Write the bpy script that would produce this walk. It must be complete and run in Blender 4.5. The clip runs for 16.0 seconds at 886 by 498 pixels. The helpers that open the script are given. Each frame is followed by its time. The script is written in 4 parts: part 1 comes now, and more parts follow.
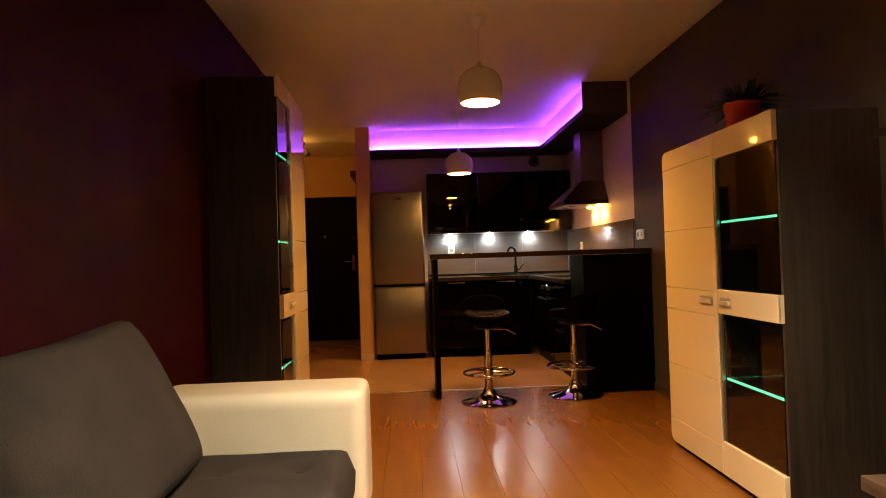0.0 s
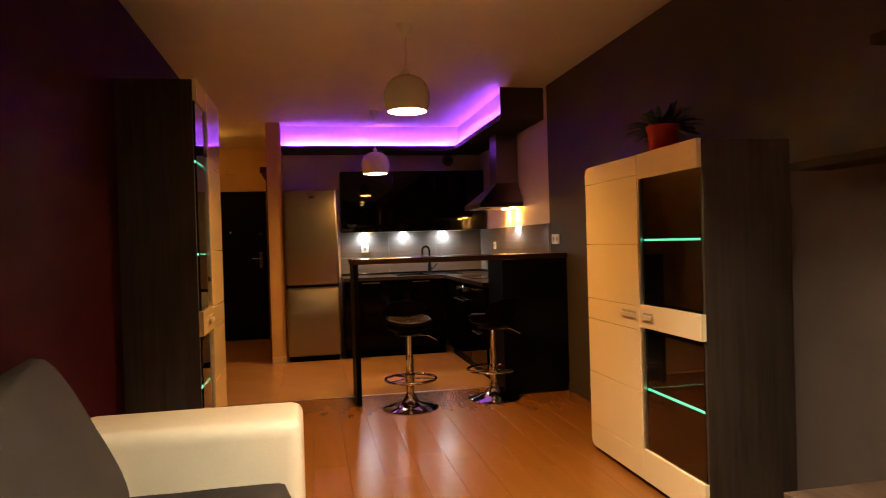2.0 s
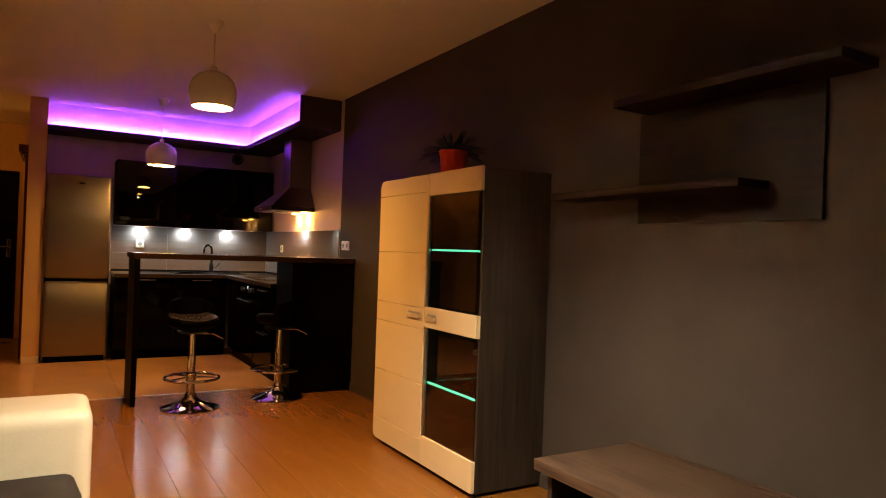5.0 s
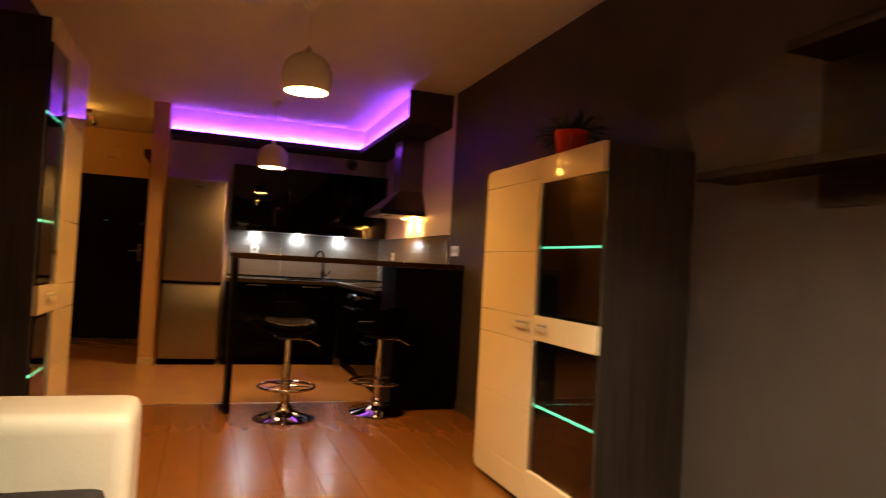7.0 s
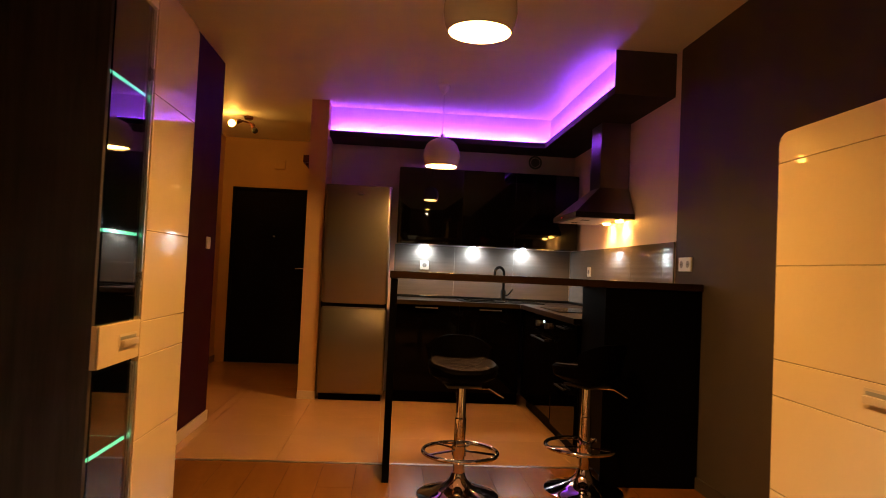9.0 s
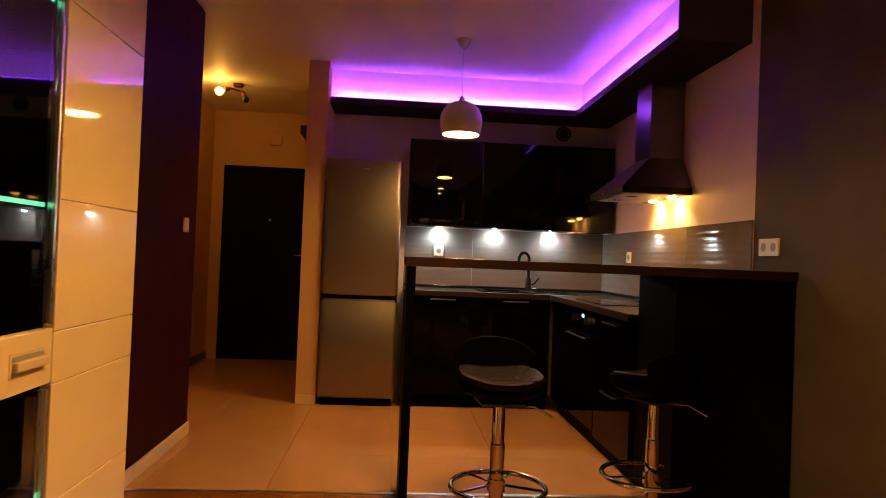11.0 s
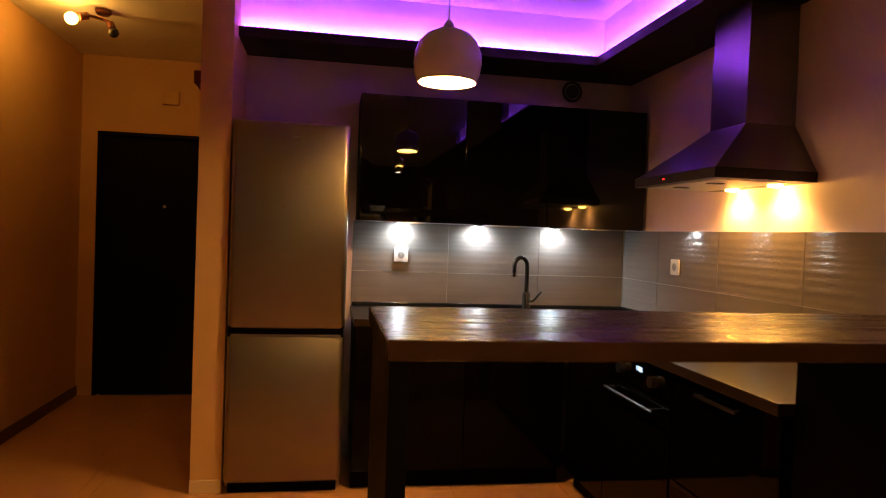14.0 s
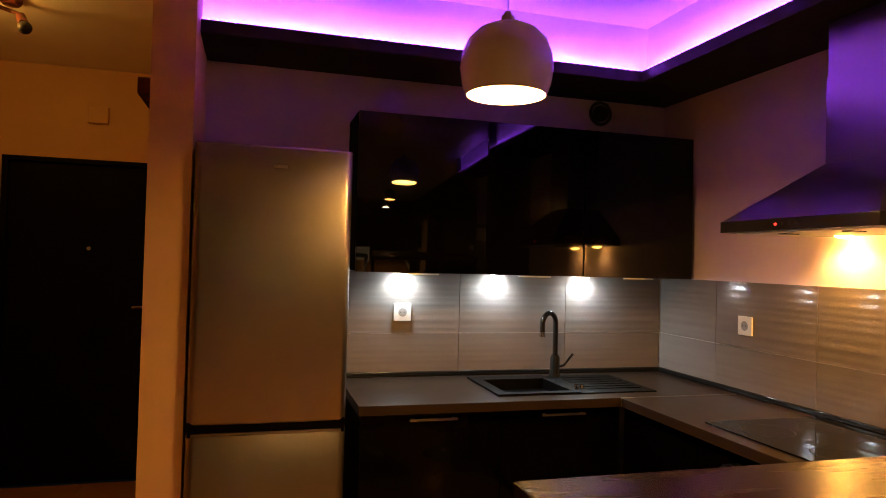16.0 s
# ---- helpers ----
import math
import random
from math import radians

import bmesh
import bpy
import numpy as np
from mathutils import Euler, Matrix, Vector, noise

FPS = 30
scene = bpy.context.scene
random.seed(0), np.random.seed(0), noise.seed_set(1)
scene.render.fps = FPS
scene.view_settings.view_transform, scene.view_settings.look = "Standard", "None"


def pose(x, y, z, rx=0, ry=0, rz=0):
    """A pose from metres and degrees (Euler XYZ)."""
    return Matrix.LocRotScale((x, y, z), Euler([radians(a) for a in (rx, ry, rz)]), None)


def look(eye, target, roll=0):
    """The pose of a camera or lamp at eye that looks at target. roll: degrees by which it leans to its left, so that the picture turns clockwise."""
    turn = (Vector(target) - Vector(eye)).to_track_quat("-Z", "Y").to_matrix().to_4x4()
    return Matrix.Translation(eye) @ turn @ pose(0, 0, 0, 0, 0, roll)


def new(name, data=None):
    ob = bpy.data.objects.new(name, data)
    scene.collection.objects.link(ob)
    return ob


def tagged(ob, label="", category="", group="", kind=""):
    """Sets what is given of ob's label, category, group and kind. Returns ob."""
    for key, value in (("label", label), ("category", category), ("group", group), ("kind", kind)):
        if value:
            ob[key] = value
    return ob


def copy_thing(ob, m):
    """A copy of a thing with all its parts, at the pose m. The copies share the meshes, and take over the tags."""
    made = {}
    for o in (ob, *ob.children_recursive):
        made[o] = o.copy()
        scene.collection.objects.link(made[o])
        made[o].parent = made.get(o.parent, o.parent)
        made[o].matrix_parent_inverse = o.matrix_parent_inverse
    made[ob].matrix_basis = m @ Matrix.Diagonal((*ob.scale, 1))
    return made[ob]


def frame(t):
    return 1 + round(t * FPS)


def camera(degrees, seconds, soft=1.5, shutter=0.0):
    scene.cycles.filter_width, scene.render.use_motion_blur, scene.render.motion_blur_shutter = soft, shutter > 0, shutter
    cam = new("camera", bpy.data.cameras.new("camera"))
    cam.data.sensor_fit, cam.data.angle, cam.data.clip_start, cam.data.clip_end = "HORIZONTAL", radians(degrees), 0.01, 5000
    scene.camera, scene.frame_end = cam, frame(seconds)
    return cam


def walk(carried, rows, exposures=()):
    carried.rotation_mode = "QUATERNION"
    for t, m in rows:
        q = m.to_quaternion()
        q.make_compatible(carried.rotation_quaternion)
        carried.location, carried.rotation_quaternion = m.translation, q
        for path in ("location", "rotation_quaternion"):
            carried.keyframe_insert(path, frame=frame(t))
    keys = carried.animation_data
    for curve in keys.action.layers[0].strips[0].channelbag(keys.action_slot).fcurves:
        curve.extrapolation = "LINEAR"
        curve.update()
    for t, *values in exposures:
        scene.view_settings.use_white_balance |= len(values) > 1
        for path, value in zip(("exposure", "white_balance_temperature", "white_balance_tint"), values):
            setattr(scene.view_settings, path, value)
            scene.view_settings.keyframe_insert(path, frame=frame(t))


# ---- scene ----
cam = camera(67.5, 16.0, soft=0.95, shutter=0.5)
PATH = [
    (0, (-1.942, -8.075, 1.113), (-1.845, -6.077, 1.143), -1.8),
    (0.5, (-2.002, -8.042, 1.163), (-1.835, -6.05, 1.189), -1.9),
    (1, (-2.048, -8.02, 1.212), (-1.812, -6.034, 1.22), -1.9),
    (1.5, (-2.082, -8.02, 1.249), (-1.777, -6.043, 1.24), -1.7),
    (2, (-2.094, -8.022, 1.268), (-1.702, -6.061, 1.248), -1.7),
    (2.5, (-2.128, -8.046, 1.275), (-1.631, -6.109, 1.248), -1.5),
    (3, (-2.22, -8.094, 1.262), (-1.574, -6.201, 1.235), -1.0),
    (3.5, (-2.298, -8.165, 1.249), (-1.514, -6.325, 1.218), -0.7),
    (4, (-2.325, -8.222, 1.227), (-1.421, -6.439, 1.195), -0.2),
    (4.2, (-2.342, -8.246, 1.26), (-1.396, -6.484, 1.219), -0.0),
    (6.3, (-1.981, -8.035, 1.171), (-0.944, -6.329, 1.287), 3.7),
    (6.5, (-1.918, -7.973, 1.165), (-0.971, -6.215, 1.264), 3.6),
    (7, (-1.957, -7.766, 1.128), (-1.287, -5.883, 1.183), 3.2),
    (7.5, (-1.901, -7.556, 1.2), (-1.482, -5.601, 1.249), 2.6),
    (8, (-1.853, -7.046, 1.122), (-1.614, -5.064, 1.23), 2.5),
    (8.5, (-1.867, -6.741, 1.175), (-1.66, -4.754, 1.253), 3.2),
    (9, (-1.776, -6.448, 1.157), (-1.621, -4.455, 1.226), 2.6),
    (11.5, (-1.837, -5.433, 1.149), (-1.689, -3.438, 1.163), 2.3),
    (12, (-1.818, -5.117, 1.157), (-1.652, -3.124, 1.157), 2.3),
    (12.5, (-1.755, -4.853, 1.158), (-1.587, -2.86, 1.147), 2.6),
    (13, (-1.762, -4.548, 1.174), (-1.557, -2.559, 1.158), 2.5),
    (13.5, (-1.824, -4.292, 1.244), (-1.553, -2.311, 1.214), 2.4),
    (14, (-1.89, -4.022, 1.348), (-1.547, -2.052, 1.304), 2.1),
    (14.5, (-1.928, -3.756, 1.42), (-1.538, -1.794, 1.383), 1.9),
    (15, (-1.992, -3.499, 1.479), (-1.553, -1.548, 1.455), 1.6),
    (15.5, (-2.038, -3.321, 1.502), (-1.563, -1.378, 1.498), 1.7),
    (16, (-2.151, -3.172, 1.469), (-1.604, -1.249, 1.505), 1.6),
]
walk(cam, [(t, look(eye, target, roll)) for t, eye, target, roll in PATH])

# ---------- world and lamps ----------
world = bpy.data.worlds.new("night")
scene.world = world
world.use_nodes = True
world.node_tree.nodes["Background"].inputs[0].default_value = (0.02, 0.02, 0.03, 1)
world.node_tree.nodes["Background"].inputs[1].default_value = 0.05

WARM = (1.0, 0.50, 0.12)
AMBER = (1.0, 0.45, 0.07)
NEUTRAL = (1.0, 0.84, 0.58)
VIOLET = (0.31, 0.06, 1.0)
COOL = (0.78, 0.93, 1.0)
LIVING_PENDANT, KITCHEN_PENDANT, REAR_PENDANT = 330.0, 180.0, 1150.0
STRIP_POWER = 370.0
PUCK_WATTS = 7.5
HOOD_WATTS = 18.0
HALL_WATTS = 3.6


def spot(name, x, y, z, colour, watts, angle, tilt=0.0, turn=0.0, blend=0.6, size=0.02):
    data = bpy.data.lights.new(name, "SPOT")
    data.color, data.energy, data.spot_size, data.spot_blend, data.shadow_soft_size = colour, watts, radians(angle), blend, size
    ob = new(name, data)
    ob.matrix_world = pose(x, y, z, tilt, 0, turn)
    return ob


PUCKS = (-1.457, -0.981, -0.499)
for px in PUCKS:
    spot("cabinet_spot", px, -0.052, 1.397, COOL, PUCK_WATTS, 165, 0)
HOOD_LAMPS = (-1.22, -1.52)
for hy in HOOD_LAMPS:
    spot("hood_spot", -0.055, hy, 1.598, (1.0, 0.50, 0.12), HOOD_WATTS, 140, 0, blend=0.5)
bulb = bpy.data.lights.new("hall_bulb_light", "POINT")
bulb.color, bulb.energy, bulb.shadow_soft_size = AMBER, HALL_WATTS, 0.03
new("hall_bulb_light", bulb).location = (-3.40, 0.18, 2.505)


# ---------- materials ----------
def mat(name, colour, rough=0.5, metal=0.0, vary=0.15, scale=4.0, fine=60.0, bump=0.05, stretch=(1, 1, 1), coat=0.0, spec=0.5, rough_vary=0.1, per_piece=0.0):
    m = bpy.data.materials.new(name)
    m.use_nodes = True
    nt = m.node_tree
    b = nt.nodes["Principled BSDF"]
    b.inputs["Metallic"].default_value = metal
    b.inputs["Coat Weight"].default_value = coat
    b.inputs["Coat Roughness"].default_value = 0.05
    b.inputs["Specular IOR Level"].default_value = spec
    tc = nt.nodes.new("ShaderNodeTexCoord")
    mp = nt.nodes.new("ShaderNodeMapping")
    mp.inputs["Scale"].default_value = stretch
    nt.links.new(tc.outputs["Object"], mp.inputs["Vector"])
    big = nt.nodes.new("ShaderNodeTexNoise")
    big.inputs["Scale"].default_value, big.inputs["Detail"].default_value = scale, 4
    small = nt.nodes.new("ShaderNodeTexNoise")
    small.inputs["Scale"].default_value, small.inputs["Detail"].default_value = fine, 3
    for n in (big, small):
        nt.links.new(mp.outputs[0], n.inputs["Vector"])
    mix = nt.nodes.new("ShaderNodeMath")
    mix.operation = "MULTIPLY_ADD"
    mix.inputs[1].default_value = 0.35
    nt.links.new(small.outputs[0], mix.inputs[0])
    nt.links.new(big.outputs[0], mix.inputs[2])
    last = mix.outputs[0]
    if per_piece:
        info = nt.nodes.new("ShaderNodeObjectInfo")
        add = nt.nodes.new("ShaderNodeMath")
        add.operation = "MULTIPLY_ADD"
        add.inputs[1].default_value = per_piece
        nt.links.new(info.outputs["Random"], add.inputs[0])
        nt.links.new(last, add.inputs[2])
        sub = nt.nodes.new("ShaderNodeMath")
        sub.operation = "SUBTRACT"
        sub.inputs[1].default_value = per_piece / 2
        nt.links.new(add.outputs[0], sub.inputs[0])
        last = sub.outputs[0]
    ramp = nt.nodes.new("ShaderNodeValToRGB")
    ramp.color_ramp.elements[0].position, ramp.color_ramp.elements[1].position = 0.35, 1.0
    ramp.color_ramp.elements[0].color = (*[c * (1 - vary) for c in colour], 1)
    ramp.color_ramp.elements[1].color = (*[min(1, c * (1 + vary)) for c in colour], 1)
    nt.links.new(last, ramp.inputs[0])
    nt.links.new(ramp.outputs[0], b.inputs["Base Color"])
    rr = nt.nodes.new("ShaderNodeMapRange")
    rr.inputs["From Min"].default_value, rr.inputs["From Max"].default_value = 0.3, 0.9
    rr.inputs["To Min"].default_value, rr.inputs["To Max"].default_value = rough * (1 - rough_vary), rough * (1 + rough_vary)
    nt.links.new(big.outputs[0], rr.inputs["Value"])
    nt.links.new(rr.outputs[0], b.inputs["Roughness"])
    if bump:
        bp = nt.nodes.new("ShaderNodeBump")
        bp.inputs["Strength"].default_value, bp.inputs["Distance"].default_value = bump, 0.004
        nt.links.new(small.outputs[0], bp.inputs["Height"])
        nt.links.new(bp.outputs[0], b.inputs["Normal"])
    return m


def glow(name, colour, strength):
    m = bpy.data.materials.new(name)
    m.use_nodes = True
    b = m.node_tree.nodes["Principled BSDF"]
    b.inputs["Base Color"].default_value = (*colour, 1)
    b.inputs["Emission Color"].default_value = (*colour, 1)
    b.inputs["Emission Strength"].default_value = strength
    return m


def pane_glass(name, tint):
    m = bpy.data.materials.new(name)
    m.use_nodes = True
    b = m.node_tree.nodes["Principled BSDF"]
    b.inputs["Base Color"].default_value = (*tint, 1)
    b.inputs["Roughness"].default_value = 0.02
    b.inputs["Transmission Weight"].default_value = 1.0
    b.inputs["IOR"].default_value = 1.5
    return m


M_CEIL = mat("ceiling_paint", (0.78, 0.76, 0.72), 0.6, vary=0.04, bump=0.04, fine=180)
M_TAUPE = mat("taupe_wall_paint", (0.071, 0.055, 0.047), 0.6, vary=0.12, bump=0.12, fine=150, spec=0.12)
M_AUB = mat("aubergine_wall_paint", (0.024, 0.0022, 0.0040), 0.6, vary=0.12, bump=0.12, fine=150, spec=0.04)
# White paint tinted lilac: the violet cove light is put into the colour.
M_WHITE = mat("violet_tinted_white_wall_paint", (0.76, 0.62, 0.73), 0.6, vary=0.05, bump=0.10, fine=150)
M_CREAM = mat("cream_wall_paint", (0.60, 0.375, 0.165), 0.6, vary=0.06, bump=0.10, fine=150)
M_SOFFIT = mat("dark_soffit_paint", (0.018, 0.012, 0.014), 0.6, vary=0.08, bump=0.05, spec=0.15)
M_PLANK = mat("oak_laminate", (0.235, 0.087, 0.0145), 0.23, vary=0.10, scale=2.0, fine=9, bump=0.0, stretch=(7, 0.6, 1), per_piece=0.12, rough_vary=0.0)
M_FTILE = mat("beige_floor_tile", (0.50, 0.272, 0.118), 0.14, vary=0.08, scale=3, fine=40, bump=0.02, per_piece=0.12)
M_FGROUT = mat("floor_grout", (0.40, 0.27, 0.15), 0.6)
M_GROUT = mat("grout", (0.62, 0.56, 0.50), 0.8)
M_SUB = mat("floor_joint", (0.16, 0.07, 0.025), 0.7)
M_WTILE = mat("striped_wall_tile", (0.185, 0.152, 0.132), 0.055, vary=0.16, scale=2.5, fine=18, bump=0.05, stretch=(0.5, 0.5, 9), per_piece=0.06, spec=0.4)
M_BASE = mat("cream_skirting", (0.60, 0.48, 0.33), 0.35, vary=0.06)
M_BROWN = mat("mahogany_wood", (0.10, 0.025, 0.014), 0.35, vary=0.3, stretch=(6, 6, 0.6), scale=6)
M_BLACKDOOR = mat("black_door_leather", (0.0025, 0.002, 0.002), 0.6, vary=0.2, bump=0.15, spec=0.08)
M_GLOSSBLACK = mat("black_gloss_front", (0.0012, 0.0009, 0.001), 0.035, vary=0.1, bump=0.0, spec=0.30)
# Copy of the wall cabinet gloss, reflections weakened so base fronts look shaded.
M_BASEFRONT = mat("shaded_black_gloss_base_front", (0.0012, 0.0009, 0.001), 0.03, vary=0.1, bump=0.0, spec=0.08)
M_MATTBLACK = mat("matt_black_panel", (0.0011, 0.0008, 0.0008), 0.5, vary=0.2, spec=0.03)
M_BLACKSTRIP = mat("black_gloss_strip", (0.01, 0.01, 0.01), 0.06, vary=0.1, bump=0.0)
M_WORKTOP = mat("walnut_worktop", (0.021, 0.0133, 0.0092), 0.30, vary=0.14, scale=9, fine=60, bump=0.0, stretch=(1, 3, 3), spec=0.2, rough_vary=0.05)
M_BARTOP = mat("walnut_bar_top", (0.022, 0.0090, 0.0036), 0.28, vary=0.25, scale=5, fine=30, bump=0.008, stretch=(0.8, 7, 7), spec=0.45)
M_BAREDGE = mat("dark_walnut_edge", (0.017, 0.0075, 0.0035), 0.55, vary=0.3, scale=5, fine=30, bump=0.02, stretch=(0.8, 7, 7), spec=0.08)
M_STEEL = mat("brushed_steel", (0.235, 0.212, 0.188), 0.37, 1.0, vary=0.0, scale=2, fine=40, bump=0.0, rough_vary=0.0)
M_HOOD = mat("hood_steel", (0.26, 0.24, 0.25), 0.28, 1.0, vary=0.0, scale=3, fine=40, bump=0.0, rough_vary=0.0)
M_HOODRIM = mat("dark_hood_rim", (0.035, 0.032, 0.034), 0.3, 0.6, vary=0.05, bump=0.0)
M_CHROME = mat("chrome", (0.62, 0.62, 0.65), 0.05, 1.0, vary=0.03, bump=0.0)
M_SATIN = mat("satin_metal_handle", (0.82, 0.80, 0.76), 0.42, 1.0, vary=0.05, bump=0.0)
M_DARKPLASTIC = mat("dark_plastic", (0.02, 0.02, 0.02), 0.4)
M_WHITEPLASTIC = mat("white_plastic", (0.78, 0.75, 0.70), 0.3, vary=0.03, bump=0.0)
M_WELL = mat("grey_socket_well", (0.30, 0.28, 0.26), 0.4, vary=0.05, bump=0.0)
M_GLOSSWHITE = mat("white_gloss_front", (0.79, 0.63, 0.40), 0.035, vary=0.03, bump=0.0, coat=0.3)
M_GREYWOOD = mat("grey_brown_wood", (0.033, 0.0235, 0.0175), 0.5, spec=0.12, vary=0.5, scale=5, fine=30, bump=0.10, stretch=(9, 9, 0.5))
M_SHELFWOOD = mat("dark_walnut_shelf", (0.013, 0.0055, 0.0025), 0.5, vary=0.7, scale=5, fine=30, bump=0.08, stretch=(9, 0.6, 9), spec=0.12)
# Same wood lengthwise; light falling on the bench top is put into the colour.
M_GREYWOOD_H = mat("grey_brown_wood_lengthwise_lit", (0.068, 0.040, 0.027), 0.45, spec=0.2, vary=0.65, scale=5, fine=30, bump=0.10, stretch=(9, 0.6, 9))
M_DARKIN = mat("dark_cabinet_inside", (0.008, 0.0055, 0.0045), 0.5, spec=0.1, vary=0.3, stretch=(9, 9, 0.5))
M_GLASS = pane_glass("tinted_cabinet_glass", (0.62, 0.60, 0.58))
M_SHELFGLASS = pane_glass("shelf_glass", (0.75, 0.95, 0.88))
M_GREENLED = glow("green_led_edge", (0.12, 0.95, 0.55), 1.8)
M_LEATHER = mat("cream_faux_leather", (0.76, 0.67, 0.52), 0.42, vary=0.06, scale=6, fine=160, bump=0.18)
M_FABRIC = mat("grey_brown_velour", (0.025, 0.0185, 0.0165), 0.85, vary=0.6, scale=5, fine=220, bump=0.5, spec=0.2)
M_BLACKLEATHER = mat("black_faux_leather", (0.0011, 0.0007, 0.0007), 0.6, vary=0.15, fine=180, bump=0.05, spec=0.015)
# Black leather lightened to metallic lilac: reflected room light put into the colour.
M_SEAT = mat("black_leather_lilac_sheen", (0.095, 0.082, 0.125), 0.28, 0.45, vary=0.06, fine=180, bump=0.0, spec=1.0, coat=0.8)
M_SHADE = mat("white_lacquered_shade", (0.72, 0.68, 0.62), 0.18, vary=0.03, bump=0.0)
M_DIFF = glow("pendant_diffuser", WARM, LIVING_PENDANT)
M_DIFF_KITCHEN = glow("kitchen_pendant_diffuser", WARM, KITCHEN_PENDANT)
M_DIFF_REAR = glow("neutral_pendant_diffuser", NEUTRAL, REAR_PENDANT)
M_STRIP = glow("violet_led_strip", VIOLET, STRIP_POWER)
M_CHIP = glow("violet_led_chip", VIOLET, 30)
M_PUCKGLOW = glow("cool_puck_lens", COOL, 260)
M_HOODGLOW = glow("warm_hood_lens", AMBER, 260)
M_BULB = glow("warm_bulb", AMBER, 30)
M_CLOCK = glow("blue_white_digits", (0.55, 0.75, 1.0), 3.0)
M_REDLED = glow("red_indicator", (1.0, 0.03, 0.02), 4.0)
M_POT = mat("orange_glazed_pot", (0.78, 0.045, 0.010), 0.2, vary=0.1)
M_SOIL = mat("soil", (0.03, 0.02, 0.012), 0.9, vary=0.4)
M_LEAF = mat("dark_green_leaf", (0.022, 0.045, 0.018), 0.5, vary=0.4, scale=20)
M_SINK = mat("black_granite_sink", (0.003, 0.003, 0.003), 0.45, vary=0.3, fine=400, bump=0.1, spec=0.06)
M_HOB = mat("black_ceramic_hob", (0.004, 0.004, 0.004), 0.03, vary=0.1, bump=0.0, spec=0.25)
M_HOBRING = mat("hob_marking", (0.03, 0.03, 0.03), 0.3, vary=0.05, bump=0.0, spec=0.2)
M_ALU = mat("aluminium_profile", (0.7, 0.68, 0.64), 0.3, 1.0, vary=0.05)


# ---------- mesh helpers ----------
ORIGIN = {}


def box(bm, x0, x1, y0, y1, z0, z1, bevel=0.0, seg=2):
    vs = [bm.verts.new(p) for p in ((x0, y0, z0), (x1, y0, z0), (x1, y1, z0), (x0, y1, z0), (x0, y0, z1), (x1, y0, z1), (x1, y1, z1), (x0, y1, z1))]
    fs = [bm.faces.new([vs[i] for i in q]) for q in ((3, 2, 1, 0), (4, 5, 6, 7), (0, 1, 5, 4), (1, 2, 6, 5), (2, 3, 7, 6), (3, 0, 4, 7))]
    if bevel:
        es = list({e for f in fs for e in f.edges})
        bmesh.ops.bevel(bm, geom=es, offset=bevel, segments=seg, profile=0.6, affect="EDGES")
    return bm


def bx(*a, **k):
    return box(bmesh.new(), *a, **k)


def lathe(bm, profile, cx, cy, n=32):
    rings = []
    for r, z in profile:
        if r < 1e-5:
            rings.append([bm.verts.new((cx, cy, z))])
        else:
            rings.append([bm.verts.new((cx + r * math.cos(2 * math.pi * i / n), cy + r * math.sin(2 * math.pi * i / n), z)) for i in range(n)])
    for a, b in zip(rings, rings[1:]):
        for i in range(n):
            j = (i + 1) % n
            if len(a) == 1 and len(b) == 1:
                continue
            if len(a) == 1:
                bm.faces.new((a[0], b[i], b[j]))
            elif len(b) == 1:
                bm.faces.new((a[i], a[j], b[0]))
            else:
                bm.faces.new((a[i], a[j], b[j], b[i]))
    bmesh.ops.recalc_face_normals(bm, faces=bm.faces[:])
    return bm


def tube(bm, pts, r, n=12, closed=False):
    pts = [Vector(p) for p in pts]
    rings = []
    side = None
    for i, p in enumerate(pts):
        a = pts[(i - 1) % len(pts)] if (closed or i) else p
        b = pts[(i + 1) % len(pts)] if (closed or i < len(pts) - 1) else p
        d = (b - a).normalized()
        if side is None:
            side = d.orthogonal().normalized()
        side = (side - d * side.dot(d)).normalized()
        up = d.cross(side)
        rings.append([bm.verts.new(p + r * (math.cos(2 * math.pi * k / n) * side + math.sin(2 * math.pi * k / n) * up)) for k in range(n)])
    for i in range(len(rings) - (0 if closed else 1)):
        a, b = rings[i], rings[(i + 1) % len(rings)]
        for k in range(n):
            j = (k + 1) % n
            bm.faces.new((a[k], a[j], b[j], b[k]))
    if not closed:
        bm.faces.new(rings[0][::-1])
        bm.faces.new(rings[-1])
    bmesh.ops.recalc_face_normals(bm, faces=bm.faces[:])
    return bm


def frame_slab(bm, outer, inner, z0, z1):
    """A slab with one rectangular opening; outer and inner are x0, x1, y0, y1."""
    def ring(q, z):
        return [bm.verts.new(p) for p in ((q[0], q[2], z), (q[1], q[2], z), (q[1], q[3], z), (q[0], q[3], z))]
    ol, oh, il, ih = ring(outer, z0), ring(outer, z1), ring(inner, z0), ring(inner, z1)
    for i in range(4):
        j = (i + 1) % 4
        for q in ((oh[i], oh[j], ih[j], ih[i]), (ol[j], ol[i], il[i], il[j]), (ol[i], ol[j], oh[j], oh[i]), (il[j], il[i], ih[i], ih[j])):
            bm.faces.new(q)
    return bm


def disc(bm, cx, cy, z, r, n=28, flip=False):
    vs = [bm.verts.new((cx + r * math.cos(2 * math.pi * i / n), cy + r * math.sin(2 * math.pi * i / n), z)) for i in range(n)]
    bm.faces.new(vs[::-1] if flip else vs)
    return bm


